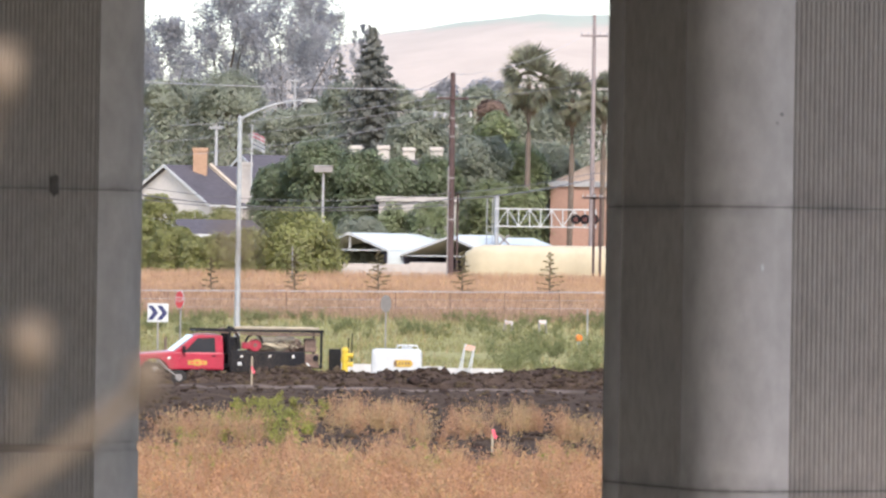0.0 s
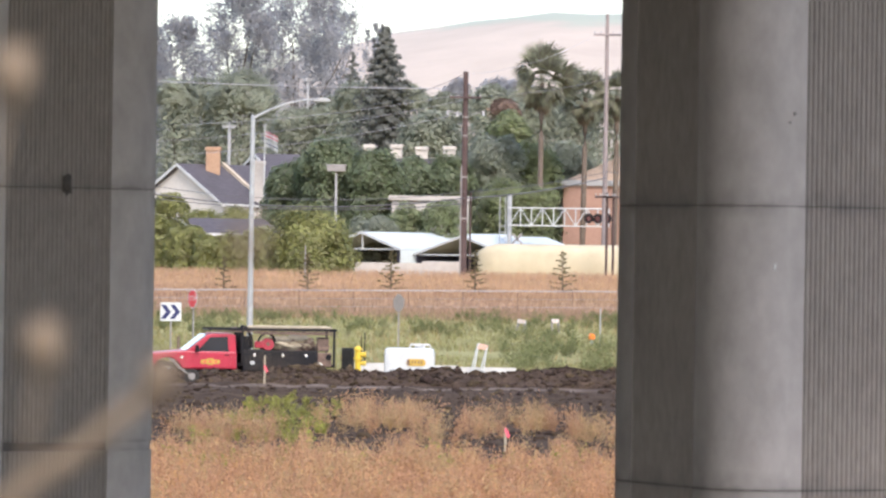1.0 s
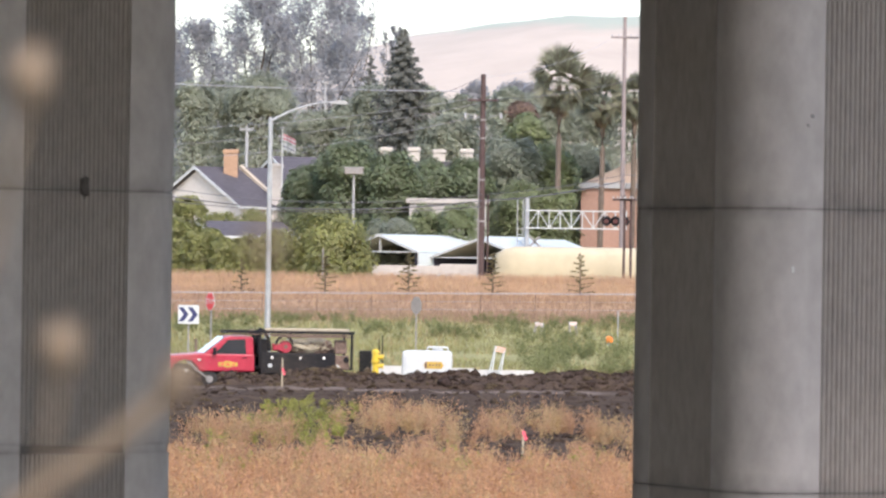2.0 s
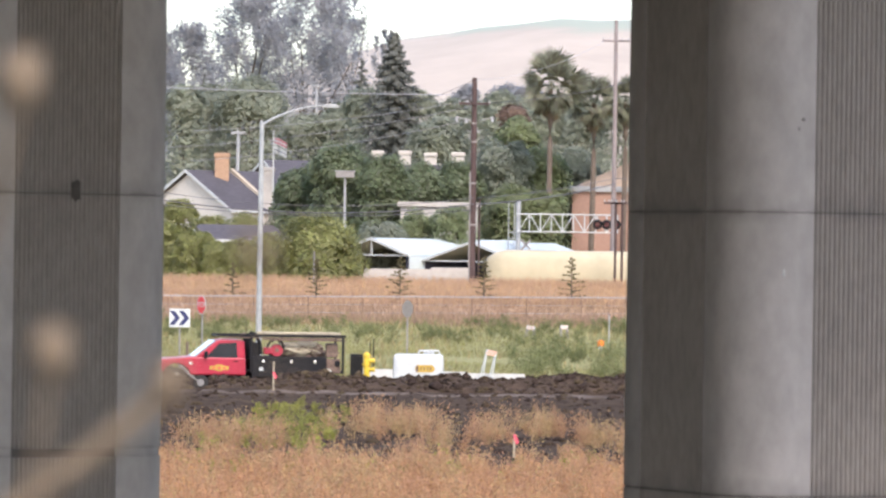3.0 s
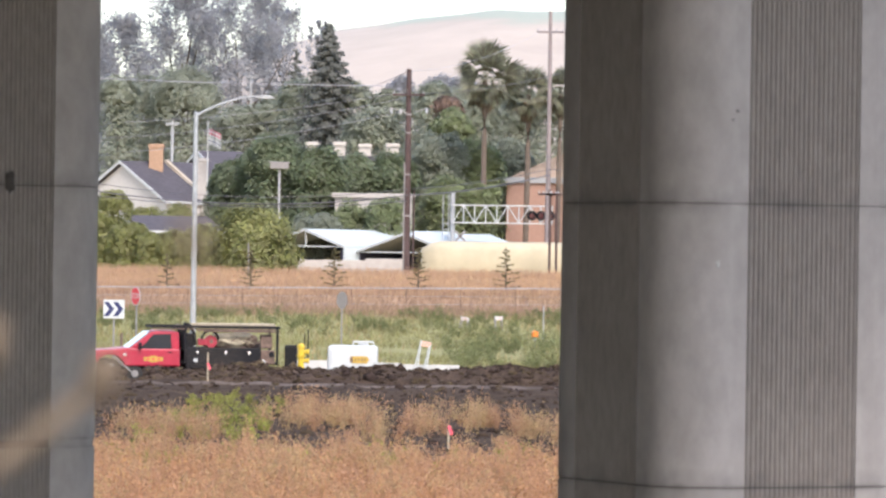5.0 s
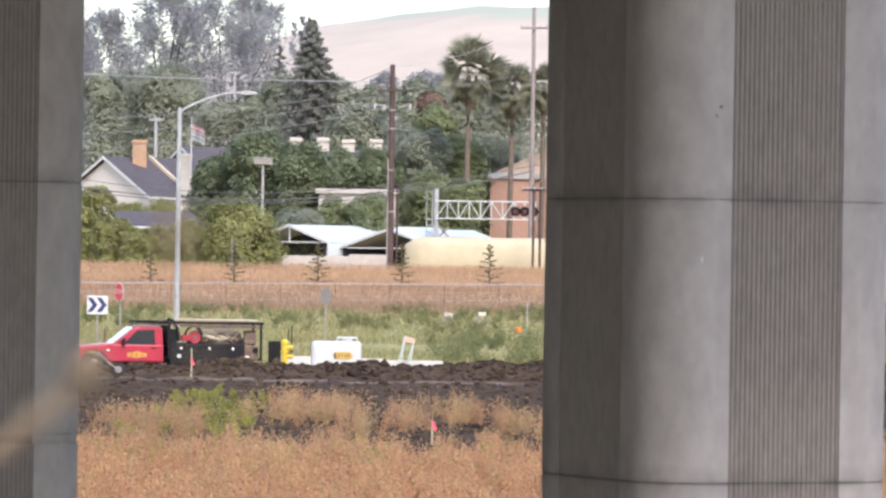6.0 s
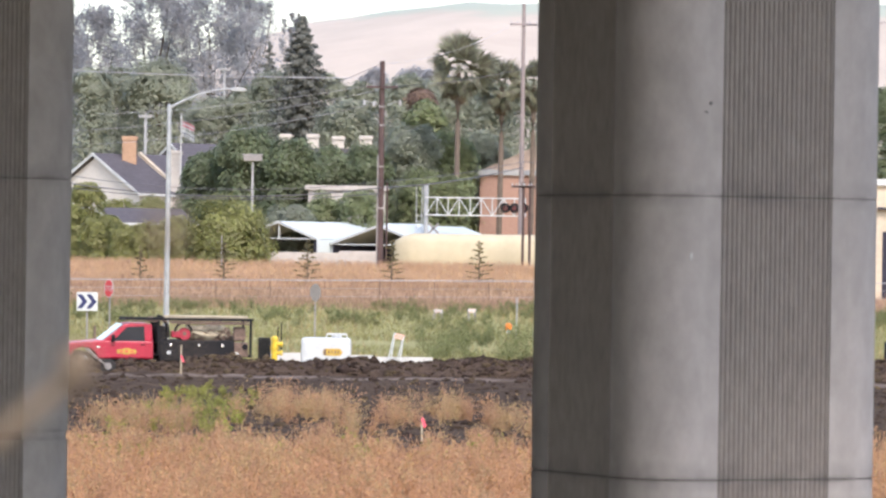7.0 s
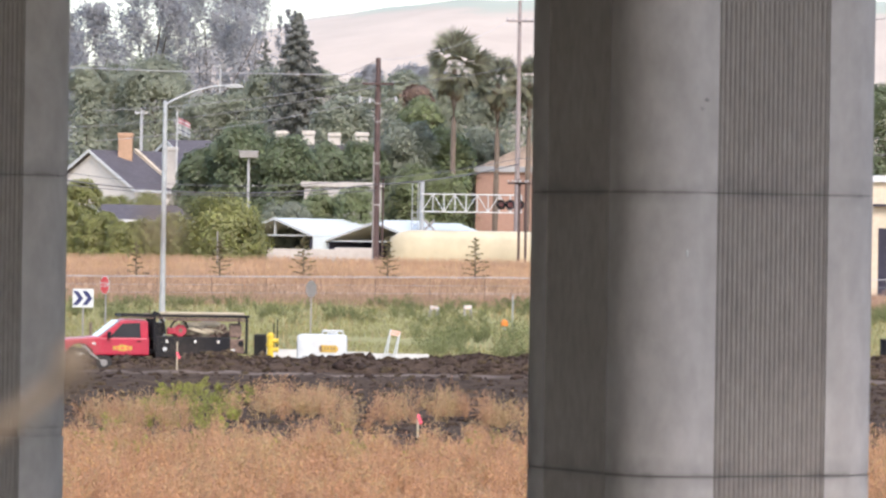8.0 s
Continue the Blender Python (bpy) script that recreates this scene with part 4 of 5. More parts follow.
for a, b in zip(rings, rings[1:]):
    for i in range(20):
        j = (i + 1) % 20
        bm.faces.new((a[i], a[j], b[j], b[i]))
bm.faces.new(rings[0])
bm.faces.new(rings[-1][::-1])
bmesh.ops.recalc_face_normals(bm, faces=bm.faces)
part("shell", bm, CREAM, tank, smooth=True)


# ---- poles, wires and signals ----
def pole(name, x, y, z0, z1, r0, r1, material, label, arms=(), category="pole"):
    p = thing(name, x, y, z0, label, category)
    bm = bmesh.new()
    rod(bm, (0, 0, 0), (0, 0, z1 - z0), r0, r1, 12)
    part("shaft", bm, material, p)
    for dz, half, dx in arms:
        arm = new("crossarm")
        arm.parent = p
        bm = bmesh.new()
        box(bm, (dx, -r1 - 0.06, z1 - z0 - dz), (half * 2, 0.12, 0.14), 0.015)
        part("beam", bm, material, arm)
        for k in (-0.92, -0.45, 0.45, 0.92):
            bm = bmesh.new()
            rod(bm, (dx + half * k, -r1 - 0.06, z1 - z0 - dz + 0.06), (dx + half * k, -r1 - 0.06, z1 - z0 - dz + 0.24), 0.05, 0.03)
            part("insulator", bm, SIGNGREY, arm)
    return p


main_pole = pole("utility_pole", 0.535, 330, 3.0, 16.624, 0.24, 0.16, WOODPOLE, "tall dark wooden utility pole with crossarm and transformers", [(1.694, 1.031, 0.0)])
for dx, dz in ((-1.142, 2.872), (-0.516, 2.946), (1.178, 2.872)):
    bm = bmesh.new()
    zt = 16.624 - 3.0 - dz
    rod(bm, (dx, -0.2, zt), (dx, -0.2, zt + 0.34), 0.11, 0.07, 10)
    rod(bm, (dx, -0.2, zt + 0.3), (dx * 0.3, -0.1, zt + 0.05), 0.03, 0.03, 6)
    part("cutout", bm, SIGNGREY, main_pole, "pale porcelain cutout")
for dz in (1.6, 2.8, 5.5, 8.2):
    bm = bmesh.new()
    rod(bm, (0, 0, 12.2 - dz), (0, 0, 12.3 - dz), 0.22, 0.22, 12)
    part("band", bm, WEATHERED, main_pole)
bm = bmesh.new()
rod(bm, (-0.2, -0.16, 0), (-0.2, -0.16, 7.5), 0.05, 0.05)
part("conduit", bm, WEATHERED, main_pole)
pole("post", 0.968, 331, 3.0, 8.76, 0.07, 0.06, WOODPOLE, "thin dark post beside the utility pole")
pole("utility_pole", 10.38, 353, 3.0, 21.622, 0.2, 0.12, POLEGREY, "tall weathered grey utility pole with one short crossarm", [(1.458, 0.945, 0.0)])
for px, lab in ((10.215, "brown steel post with a signal bracket on top"), (10.673, "brown steel post beside the signal gantry")):
    pole("signal_post", px, 342, 2.8, 9.037, 0.09, 0.09, WOODPOLE, lab, [(0.305, 0.611, -0.2)])
pole("utility_pole", -20.314, 452, 3.0, 16.066, 0.18, 0.13, SIGNGREY, "pale utility pole behind the house roofs", [(0.3, 0.6, 0.0)])
pole("utility_pole", -13.843, 530, 3.0, 19.778, 0.16, 0.12, SIGNGREY, "slim utility pole among the trees", [(0.4, 0.5, 0.0)])
pole("utility_pole", -15.968, 540, 3.0, 23.228, 0.16, 0.12, SIGNGREY, "slim pale pole against grey trees", [(0.2, 0.5, 0.0)])
pole("utility_pole", -16.682, 530, 3.0, 17.368, 0.16, 0.12, SIGNGREY, "short pale pole among the trees")


def wire(a, b, sag, r, material=WIRE, label="thin dark overhead cable sagging between poles"):
    bm = bmesh.new()
    a, b = Vector(a), Vector(b)
    tube(bm, [a.lerp(b, k / 16) - Vector((0, 0, 4 * sag * (k / 16) * (1 - k / 16))) for k in range(17)], r, 5)
    tagged(part("overhead_cable", bm, material), label, "cable", "overhead cables")


PALE = "bright thin overhead wire between poles"
wire((-25.361, 340, 16.206), (-0.486, 330, 15.502), 0.15, 0.028, WIREPALE, PALE)
wire((-0.478, 329.8, 14.987), (-18.755, 345, 13.248), 0.3, 0.016, WIREPALE, PALE)
wire((1.547, 329.8, 15.018), (-21.23, 348, 12.122), 0.5, 0.016, WIREPALE, PALE)
wire((0.276, 329.8, 13.893), (-18.724, 345, 11.208), 0.4, 0.016, WIREPALE, PALE)
wire((0.603, 330, 16.55), (-6.925, 420, 17.039), 0.3, 0.018)
wire((1.547, 330, 15.018), (11.165, 353, 17.301), 0.25, 0.02)
wire((0.604, 330, 16.476), (9.663, 353, 20.193), 0.6, 0.012, WIREPALE, PALE)
wire((-22.439, 332, 9.302), (0.501, 329.7, 8.777), 0.9, 0.022)
wire((-22.431, 332, 8.783), (0.508, 329.7, 8.372), 0.9, 0.04)
wire((-22.425, 332, 8.413), (0.513, 329.7, 8.004), 0.7, 0.026)
wire((0.501, 329.7, 8.777), (10.441, 352.8, 10.593), 0.2, 0.022)
wire((0.508, 329.7, 8.372), (10.447, 352.8, 10.199), 0.25, 0.045)
wire((10.441, 352.8, 10.593), (39.593, 350, 11.617), 0.6, 0.03)
wire((10.293, 352.8, 20.203), (39.449, 350, 20.989), 0.6, 0.02)

# street lamp with a long curved arm
lamp = thing("street_lamp", -8.259, 205, -0.05, "tall galvanised street lamp with a curved arm", "street lamp")
LH = 10.167 + 0.05
bm = bmesh.new()
rod(bm, (0, 0, 0), (0, 0, LH), 0.125, 0.085, 14)
part("shaft", bm, STEEL, lamp)
bm = bmesh.new()
box(bm, (0, 0, 0.06), (0.45, 0.45, 0.12), 0.03)
part("base_plate", bm, STEEL, lamp)
bm = bmesh.new()
rod(bm, (0, 0, LH), (0, 0, LH + 0.06), 0.095, 0.06, 12)
part("cap", bm, STEEL, lamp)
AL = 2.562
AR = 0.721
bm = bmesh.new()
tube(bm, [(AL * k, 0, LH - 0.1 + (AR + 0.1) * (1 - (1 - k) ** 1.9)) for k in np.linspace(0, 1, 12)], list(np.linspace(0.06, 0.035, 12)), 8)
part("arm", bm, STEEL, lamp)
bm = bmesh.new()
slab(bm, [(AL - 0.15, LH + AR - 0.05), (AL + 0.1, LH + AR + 0.08), (AL + 0.45, LH + AR + 0.06), (AL + 0.62, LH + AR - 0.06), (AL + 0.4, LH + AR - 0.1), (AL, LH + AR - 0.09)], -0.14, 0.14, 0.03)
part("luminaire", bm, SIGNGREY, lamp, "pale cobra-head luminaire")

# box floodlight on a post
fl = thing("floodlight_post", -8.147, 344, 2.9, "pale box floodlight on a slim post", "street lamp")
bm = bmesh.new()
rod(bm, (0, 0, 0), (0, 0, 7.26), 0.1, 0.08)
part("shaft", bm, SIGNGREY, fl)
bm = bmesh.new()
box(bm, (0, 0, 7.529), (1.267, 0.7, 0.422), 0.04)
part("lamp_box", bm, WEATHERED, fl)
bm = bmesh.new()
box(bm, (0, 0, 7.759), (1.382, 0.8, 0.06), 0.01)
part("lid", bm, SIGNGREY, fl)

# flagpole with two flags
fp = thing("flagpole", -16.109, 425, 2.9, "white flagpole flying a striped flag and a white flag", "flagpole")
FT = 12.438
bm = bmesh.new()
rod(bm, (0, 0, 0), (0, 0, FT), 0.07, 0.04)
part("mast", bm, WHITE, fp)


def flag(dz, w, h, material, droop, parent, label):
    bm = bmesh.new()
    cols = []
    for i in range(9):
        t = i / 8
        yy = 0.16 * math.sin(t * 7)
        cols.append([bm.verts.new((0.06 + w * t, yy, FT - dz - droop * t ** 1.3 - h * k)) for k in (0, 0.5, 1)])
    for a, b in zip(cols, cols[1:]):
        for k in range(2):
            bm.faces.new((a[k], a[k + 1], b[k + 1], b[k]))
    bmesh.ops.solidify(bm, geom=bm.faces[:], thickness=0.02)
    return part("flag", bm, material, parent, label)


for i, m in enumerate((FLAGRED, WHITE, FLAGRED, WHITE)):
    flag(0.55 + 0.15 * i, 1.05, 0.15, m, 0.45, fp, "faded red striped cloth" if m is FLAGRED else "white striped cloth")
for dz, h, m in ((1.22, 0.28, WHITE), (1.50, 0.06, NAVY), (1.56, 0.28, WHITE)):
    flag(dz, 1.05, h, m, 0.5, fp, "white cloth" if m is WHITE else "dark band on the cloth")

# railway signal gantry
gan = thing("signal_gantry", 3.831, 360, 2.8, "white steel lattice gantry with crossing lamps", "signal gantry")
GT = 6.197
zt, zb, gl = 5.282, 4.037, 7.071
bm = bmesh.new()
rod(bm, (0, 0, 0), (0, 0, GT), 0.17, 0.17, 12)
part("mast", bm, STEEL, gan)
for yy in (-0.45, 0.45):
    for zz in (zt, zb):
        bm = bmesh.new()
        rod(bm, (-0.1, yy, zz), (gl, yy, zz), 0.05, 0.05, 6)
        part("chord", bm, WHITE, gan)
    for k in range(9):
        x0, x1 = gl * k / 9, gl * (k + 1) / 9
        bm = bmesh.new()
        if k % 2 == 0:
            rod(bm, (x0, yy, zb), (x1, yy, zt), 0.028, 0.028, 5)
        else:
            rod(bm, (x0, yy, zt), (x1, yy, zb), 0.028, 0.028, 5)
        part("brace", bm, WHITE, gan)
        bm = bmesh.new()
        rod(bm, (x1, yy, zb), (x1, yy, zt), 0.035, 0.035, 5)
        part("brace", bm, WHITE, gan)
for k in range(7):
    bm = bmesh.new()
    rod(bm, (gl * k / 6, -0.45, zb), (gl * k / 6, 0.45, zb), 0.035, 0.035, 5)
    part("tie", bm, WHITE, gan)
lad = new("ladder")
lad.parent = gan
for dx in (-0.68, -0.28):
    bm = bmesh.new()
    rod(bm, (dx, -0.2, 0.3), (dx, -0.2, GT - 0.15), 0.035, 0.035, 5)
    part("rail", bm, STEEL, lad)
for k in range(9):
    bm = bmesh.new()
    rod(bm, (-0.68, -0.2, 0.6 + k * 0.42), (-0.28, -0.2, 0.6 + k * 0.42), 0.025, 0.025, 5)
    part("rung", bm, STEEL, lad)
for dx in (5.624, 6.267, 6.91):
    sl = new("signal_lamp")
    sl.parent = gan
    zz = (zt + zb) / 2 - 0.05
    bm = bmesh.new()
    rod(bm, (dx, -0.55, zz), (dx, -0.62, zz), 0.36, 0.36, 20)
    part("backing", bm, BLACK, sl)
    bm = bmesh.new()
    rod(bm, (dx, -0.62, zz), (dx, -0.7, zz), 0.2, 0.18, 16)
    part("lens", bm, LENS, sl)
    bm = bmesh.new()
    tube(bm, [(dx + 0.24 * math.cos(a), -0.75, zz + 0.24 * math.sin(a)) for a in np.linspace(0.1, math.pi - 0.1, 8)], 0.05, 5)
    part("hood", bm, BLACK, sl)
cb = new("crossbuck")
cb.parent = gan
for a in (45, -45):
    bm = bmesh.new()
    box(bm, (0.562, -0.25, 3.072), (1.0, 0.04, 0.16), 0.0)
    bmesh.ops.rotate(bm, cent=(0.562, -0.25, 3.072), matrix=Euler((0, radians(a), 0)).to_matrix(), verts=bm.verts)
    part("board", bm, WEATHERED, cb)


# ---- palms ----
def frond_mesh(name, length, spread, blades_n, droop, material):
    vs, fs = [], []
    w = 0.025
    vs += [(-w, 0, 0), (w, 0, 0), (w * 0.6, length * 0.5, 0), (-w * 0.6, length * 0.5, 0)]
    fs.append((0, 1, 2, 3))
    for i in range(blades_n):
        a = (i / (blades_n - 1) - 0.5) * spread
        d = Vector((math.sin(a), math.cos(a), 0))
        n = Vector((math.cos(a), -math.sin(a), 0))
        o = Vector((0, length * 0.48, 0))
        ln = length * (0.52 - 0.07 * abs(a)) * rng.uniform(0.85, 1.1)
        k = len(vs)
        for t, ww, dz in ((0.05, 0.03, 0), (0.55, 0.075, -0.06 * droop), (1.0, 0.006, -0.5 * droop * rng.uniform(0.5, 1.2))):
            p = o + d * ln * t + Vector((0, 0, dz * length * 0.5))
            vs += [tuple(p - n * ww), tuple(p + n * ww)]
        fs += [(k, k + 1, k + 3, k + 2), (k + 2, k + 3, k + 5, k + 4)]
    me = bpy.data.meshes.new(name)
    me.from_pydata(vs, [], fs)
    me.materials.append(material)
    return me


GREEN_FRONDS = [frond_mesh("frond", 2.5, 2.7, 20, d, FROND) for d in (0.25, 0.5, 0.9)]
DEAD_FRONDS = [frond_mesh("dead_frond", 1.9, 1.8, 14, d, FRONDDEAD) for d in (0.8, 1.4)]


def fan_palm(x, y, crown_z, radius, label, base=3.0):
    p = thing("fan_palm", x, y, base, label, "palm", "fan palms")
    h = crown_z - base
    bm = bmesh.new()
    pts = [(0.12 * math.sin(k * 2), 0, h * k) for k in np.linspace(0, 1, 12)]
    tube(bm, pts, [0.24 - 0.06 * k + (0.02 if i % 2 else 0) for i, k in enumerate(np.linspace(0, 1, 12))], 10)
    part("trunk", bm, BARK, p)
    top = Vector(pts[-1])
    for i in range(44):
        a = i * 2.39996
        el = radians(84 - 140 * (i / 43) ** 0.95 + rng.uniform(-12, 12))
        ob = new("frond", GREEN_FRONDS[i % 3])
        ob.parent = p
        s = radius / 2.15 * (0.6 + 0.5 * rng.random() ** 0.7)
        ob.matrix_basis = Matrix.Translation(top) @ Euler((0, 0, a)).to_matrix().to_4x4() @ Euler((el, 0, 0)).to_matrix().to_4x4() @ Euler((0, rng.uniform(-1.2, 1.2), 0)).to_matrix().to_4x4() @ Matrix.Scale(s, 4)
    for i in range(46):
        a = i * 2.39996
        el = radians(-55 - 30 * rng.random())
        ob = new("dead_frond", DEAD_FRONDS[i % 2])
        ob.parent = p
        s = radius / 2.6 * rng.uniform(0.6, 0.95)
        ob.matrix_basis = Matrix.Translation(top - Vector((0, 0, rng.uniform(0.0, 0.9)))) @ Euler((0, 0, a)).to_matrix().to_4x4() @ Euler((el, rng.uniform(-0.5, 0.5), 0)).to_matrix().to_4x4() @ Matrix.Scale(s, 4)
    return p


fan_palm(6.409, 392, 18.164, 2.756, "tall fan palm with a skirt of dead fronds")
fan_palm(9.897, 396, 17.116, 2.21, "fan palm with a ragged shaded crown")
fan_palm(12.441, 398, 17.395, 1.999, "fan palm beside the grey utility pole")


# ---- young conifers on the bank ----
def sapling(x, y, height, label, bushy):
    z = ground_z(x, y) - 0.05
    t = thing("young_conifer", x, y, z, label, "young tree", "young conifers on the bank")
    bm = bmesh.new()
    rod(bm, (0, 0, 0), (0, 0, height), 0.05, 0.012, 6)
    part("trunk", bm, BARK, t)
    vs, fs, k = [], [], 0
    for i in range(bushy // 2):
        f = 0.12 + 0.86 * 2 * i / bushy
        a = i * 2.39996
        ln = height * 0.36 * (1.1 - f) * rng.uniform(0.7, 1.3)
        for j in range(32):
            q = rng.random()
            c = np.array((math.cos(a) * ln * q, math.sin(a) * ln * q, height * f + 0.12 * ln * q))
            v, fq = leaf_quads((c + rng.normal(size=3) * 0.022)[None], np.array([0.07 * rng.uniform(0.6, 1.3)]))
            vs.append(v)
            fs.append(fq + k)
            k += 4
    raw("needles", np.concatenate(vs), np.concatenate(fs), SAPLING, t)
    return t


for sx, sd, top, nb in ((-13.807, 303, 4.471, 30), (-8.833, 304, 4.751, 44), (-3.813, 304, 5.031, 50),
                        (1.24, 305, 5.11, 44), (6.515, 305, 5.123, 46), (11.693, 305, 5.101, 40)):
    sapling(sx, sd, top - ground_z(sx, sd), "small dark conifer sapling in tall dry grass", nb)

# ---- wire fence ----
fence = thing("wire_fence", 0, 283, 0, "low galvanised wire fence with thin posts", "fence")
FX0, FX1 = -21.559, 30.548
FZ0, FZ1 = 2.483, 2.755


def fence_z(x):
    return FZ0 + (FZ1 - FZ0) * (x - -16.822) / 25.895


bm = bmesh.new()
tube(bm, [(x, 0, fence_z(x) + 0.012 * math.sin(x * 1.9)) for x in np.linspace(FX0, FX1, 30)], 0.03, 6)
part("top_rail", bm, STEEL, fence)
for k in range(2):
    bm = bmesh.new()
    tube(bm, [(x, 0, fence_z(x) - 0.45 * (k + 1)) for x in np.linspace(FX0, FX1, 30)], 0.008, 4)
    part("strand", bm, SIGNGREY, fence)
x = FX0 + 0.7
while x < FX1:
    bm = bmesh.new()
    g = ground_z(x, 283)
    rod(bm, (x, 0, g - 0.05), (x, 0, fence_z(x) + 0.03), 0.016, 0.016, 6)
    part("post", bm, RUST, fence)
    x += 3.05



# ---- the works truck ----
def disc(bm, c, r, w, seg=24):
    rod(bm, (c[0], c[1] - w / 2, c[2]), (c[0], c[1] + w / 2, c[2]), r, r, seg)


def wheel(parent, x, y, r=0.4, outer=-1):
    wh = new("wheel")
    wh.parent = parent
    wh.location = (x, y, r)
    bm = bmesh.new()
    disc(bm, (0, 0, 0), r, 0.27, 28)
    bmesh.ops.bevel(bm, geom=[e for e in bm.edges if len(e.link_faces) == 2 and any(len(fc.verts) > 4 for fc in e.link_faces)], offset=0.05, segments=2, affect='EDGES')
    part("tyre", bm, RUBBER, wh)
    bm = bmesh.new()
    disc(bm, (0, outer * 0.125, 0), r * 0.58, 0.04, 20)
    part("rim", bm, CHROME, wh)
    bm = bmesh.new()
    rod(bm, (0, outer * 0.14, 0), (0, outer * 0.19, 0), r * 0.22, r * 0.16, 12)
    part("hub", bm, CHROME, wh)


truck = thing("works_truck", -7.782, 179, 0.0, "red pickup truck with black tool-box body and pipe rack", "truck", rz=10)
arch = [(-2.45 + 0.52 * math.cos(a), 0.42 + 0.52 * math.sin(a)) for a in np.linspace(0.25, math.pi - 0.25, 10)]
bm = bmesh.new()
slab(bm, [(0, 0.55), *arch, (-3.3, 0.52), (-3.36, 0.82), (-3.28, 0.98), (-2.95, 1.09), (-1.82, 1.19), (-1.72, 1.16), (-0.05, 1.16), (0, 1.12)], -0.98, 0.98, 0.05)
part("body", bm, RED, truck)
bm = bmesh.new()
slab(bm, [(-1.80, 1.14), (-1.02, 1.76), (-0.82, 1.81), (-0.15, 1.80), (-0.03, 1.73), (0, 1.14)], -0.86, 0.86, 0.06)
part("cab", bm, RED, truck)
for sgn in (-1, 1):
    bm = bmesh.new()
    slab(bm, [(-1.40, 1.16), (-0.94, 1.66), (-0.32, 1.69), (-0.28, 1.14)], sgn * 0.872 - 0.008, sgn * 0.872 + 0.008)
    part("side_window", bm, GLASS, truck)
    bm = bmesh.new()
    slab(bm, [(-1.62, 0.6), (-1.58, 1.12), (-0.22, 1.12), (-0.2, 0.6)], sgn * 0.985 - 0.008, sgn * 0.985 + 0.008, 0.004)
    door = part("door", bm, RED, truck)
    bm = bmesh.new()
    box(bm, (-0.36, sgn * 1.0, 1.04), (0.16, 0.04, 0.04), 0.01)
    part("door_handle", bm, BLACK, door)
    bm = bmesh.new()
    emblem = [(-1.28, 0.73), (-1.1, 0.73), (-1.0, 0.69), (-0.88, 0.69), (-0.78, 0.73), (-0.6, 0.73), (-0.6, 0.87), (-0.78, 0.87), (-0.86, 0.92), (-1.02, 0.92), (-1.1, 0.87), (-1.28, 0.87)]
    slab(bm, emblem, sgn * 0.998 - 0.004, sgn * 0.998 + 0.004)
    part("emblem", bm, GOLD, door, "yellow company emblem shape")
    bm = bmesh.new()
    for k in range(3):
        box(bm, (-1.13 + 0.19 * k, sgn * 1.004, 0.80), (0.12, 0.006, 0.045))
    part("emblem_bars", bm, SIGNRED, door, "unreadable red bars")
    bm = bmesh.new()
    box(bm, (-1.42, sgn * 1.07, 1.26), (0.12, 0.2, 0.24), 0.03)
    part("mirror", bm, BLACK, truck)
    bm = bmesh.new()
    box(bm, (-3.26, sgn * 0.76, 0.8), (0.2, 0.32, 0.22), 0.04)
    part("headlight", bm, CHROME, truck, "clear headlight")
    bm = bmesh.new()
    box(bm, (-1.95, sgn * 0.985, 0.95), (0.12, 0.02, 0.08), 0.005)
    part("badge", bm, CHROME, truck)
bm = bmesh.new()
slab(bm, [(-1.78, 1.17), (-1.06, 1.74), (-1.09, 1.765), (-1.81, 1.195)], -0.83, 0.83)
# pale base colour paints the sky's reflection into the windshield
part("windshield", bm, mat("sky_painted_glass", (0.30, 0.33, 0.36), 0.1, 2, 0.08, bump=0, spec=0.9), truck)
bm = bmesh.new()
box(bm, (-3.36, 0, 0.58), (0.16, 1.96, 0.24), 0.05)
part("bumper", bm, CHROME, truck)
bm = bmesh.new()
box(bm, (-0.2, 0, 0.46), (6.2, 0.9, 0.16), 0.02)
part("chassis", bm, BLACK, truck)
# tool boxes and deck
for sgn in (-1, 1):
    tb = new("tool_box")
    tb.parent = truck
    bm = bmesh.new()
    box(bm, (1.55, sgn * 0.8, 0.86), (2.65, 0.42, 0.72), 0.02)
    part("case", bm, BLACK, tb)
    for xx, w in ((0.72, 0.92), (1.72, 0.98), (2.55, 0.6)):
        bm = bmesh.new()
        box(bm, (xx, sgn * 1.016, 0.9), (w - 0.06, 0.02, 0.54), 0.006)
        dr = part("lid", bm, BLACK, tb)
        bm = bmesh.new()
        box(bm, (xx - 0.1, sgn * 1.032, 1.05), (0.09, 0.02, 0.11), 0.01)
        part("latch", bm, CHROME, tb)
    bm = bmesh.new()
    box(bm, (0.55, sgn * 1.02, 0.78), (0.14, 0.02, 0.12))
    part("placard", bm, WHITE, tb, "small white placard")
bm = bmesh.new()
box(bm, (1.8, 0, 0.68), (3.5, 1.3, 0.1), 0.01)
part("deck", bm, BLACK, truck)
bm = bmesh.new()
box(bm, (3.15, -0.55, 0.9), (0.5, 0.5, 0.5), 0.03)
box(bm, (3.1, -0.6, 1.45), (0.42, 0.34, 0.5), 0.05)
part("compressor", bm, RUST, truck, "rusty brown machine at the tail")
for zz, xx in ((0.72, 2.98), (1.0, 3.28)):
    bm = bmesh.new()
    disc(bm, (xx, -0.83, zz), 0.1, 0.04, 14)
    part("tail_lamp", bm, CHROME if zz < 0.8 else BLACK, truck)
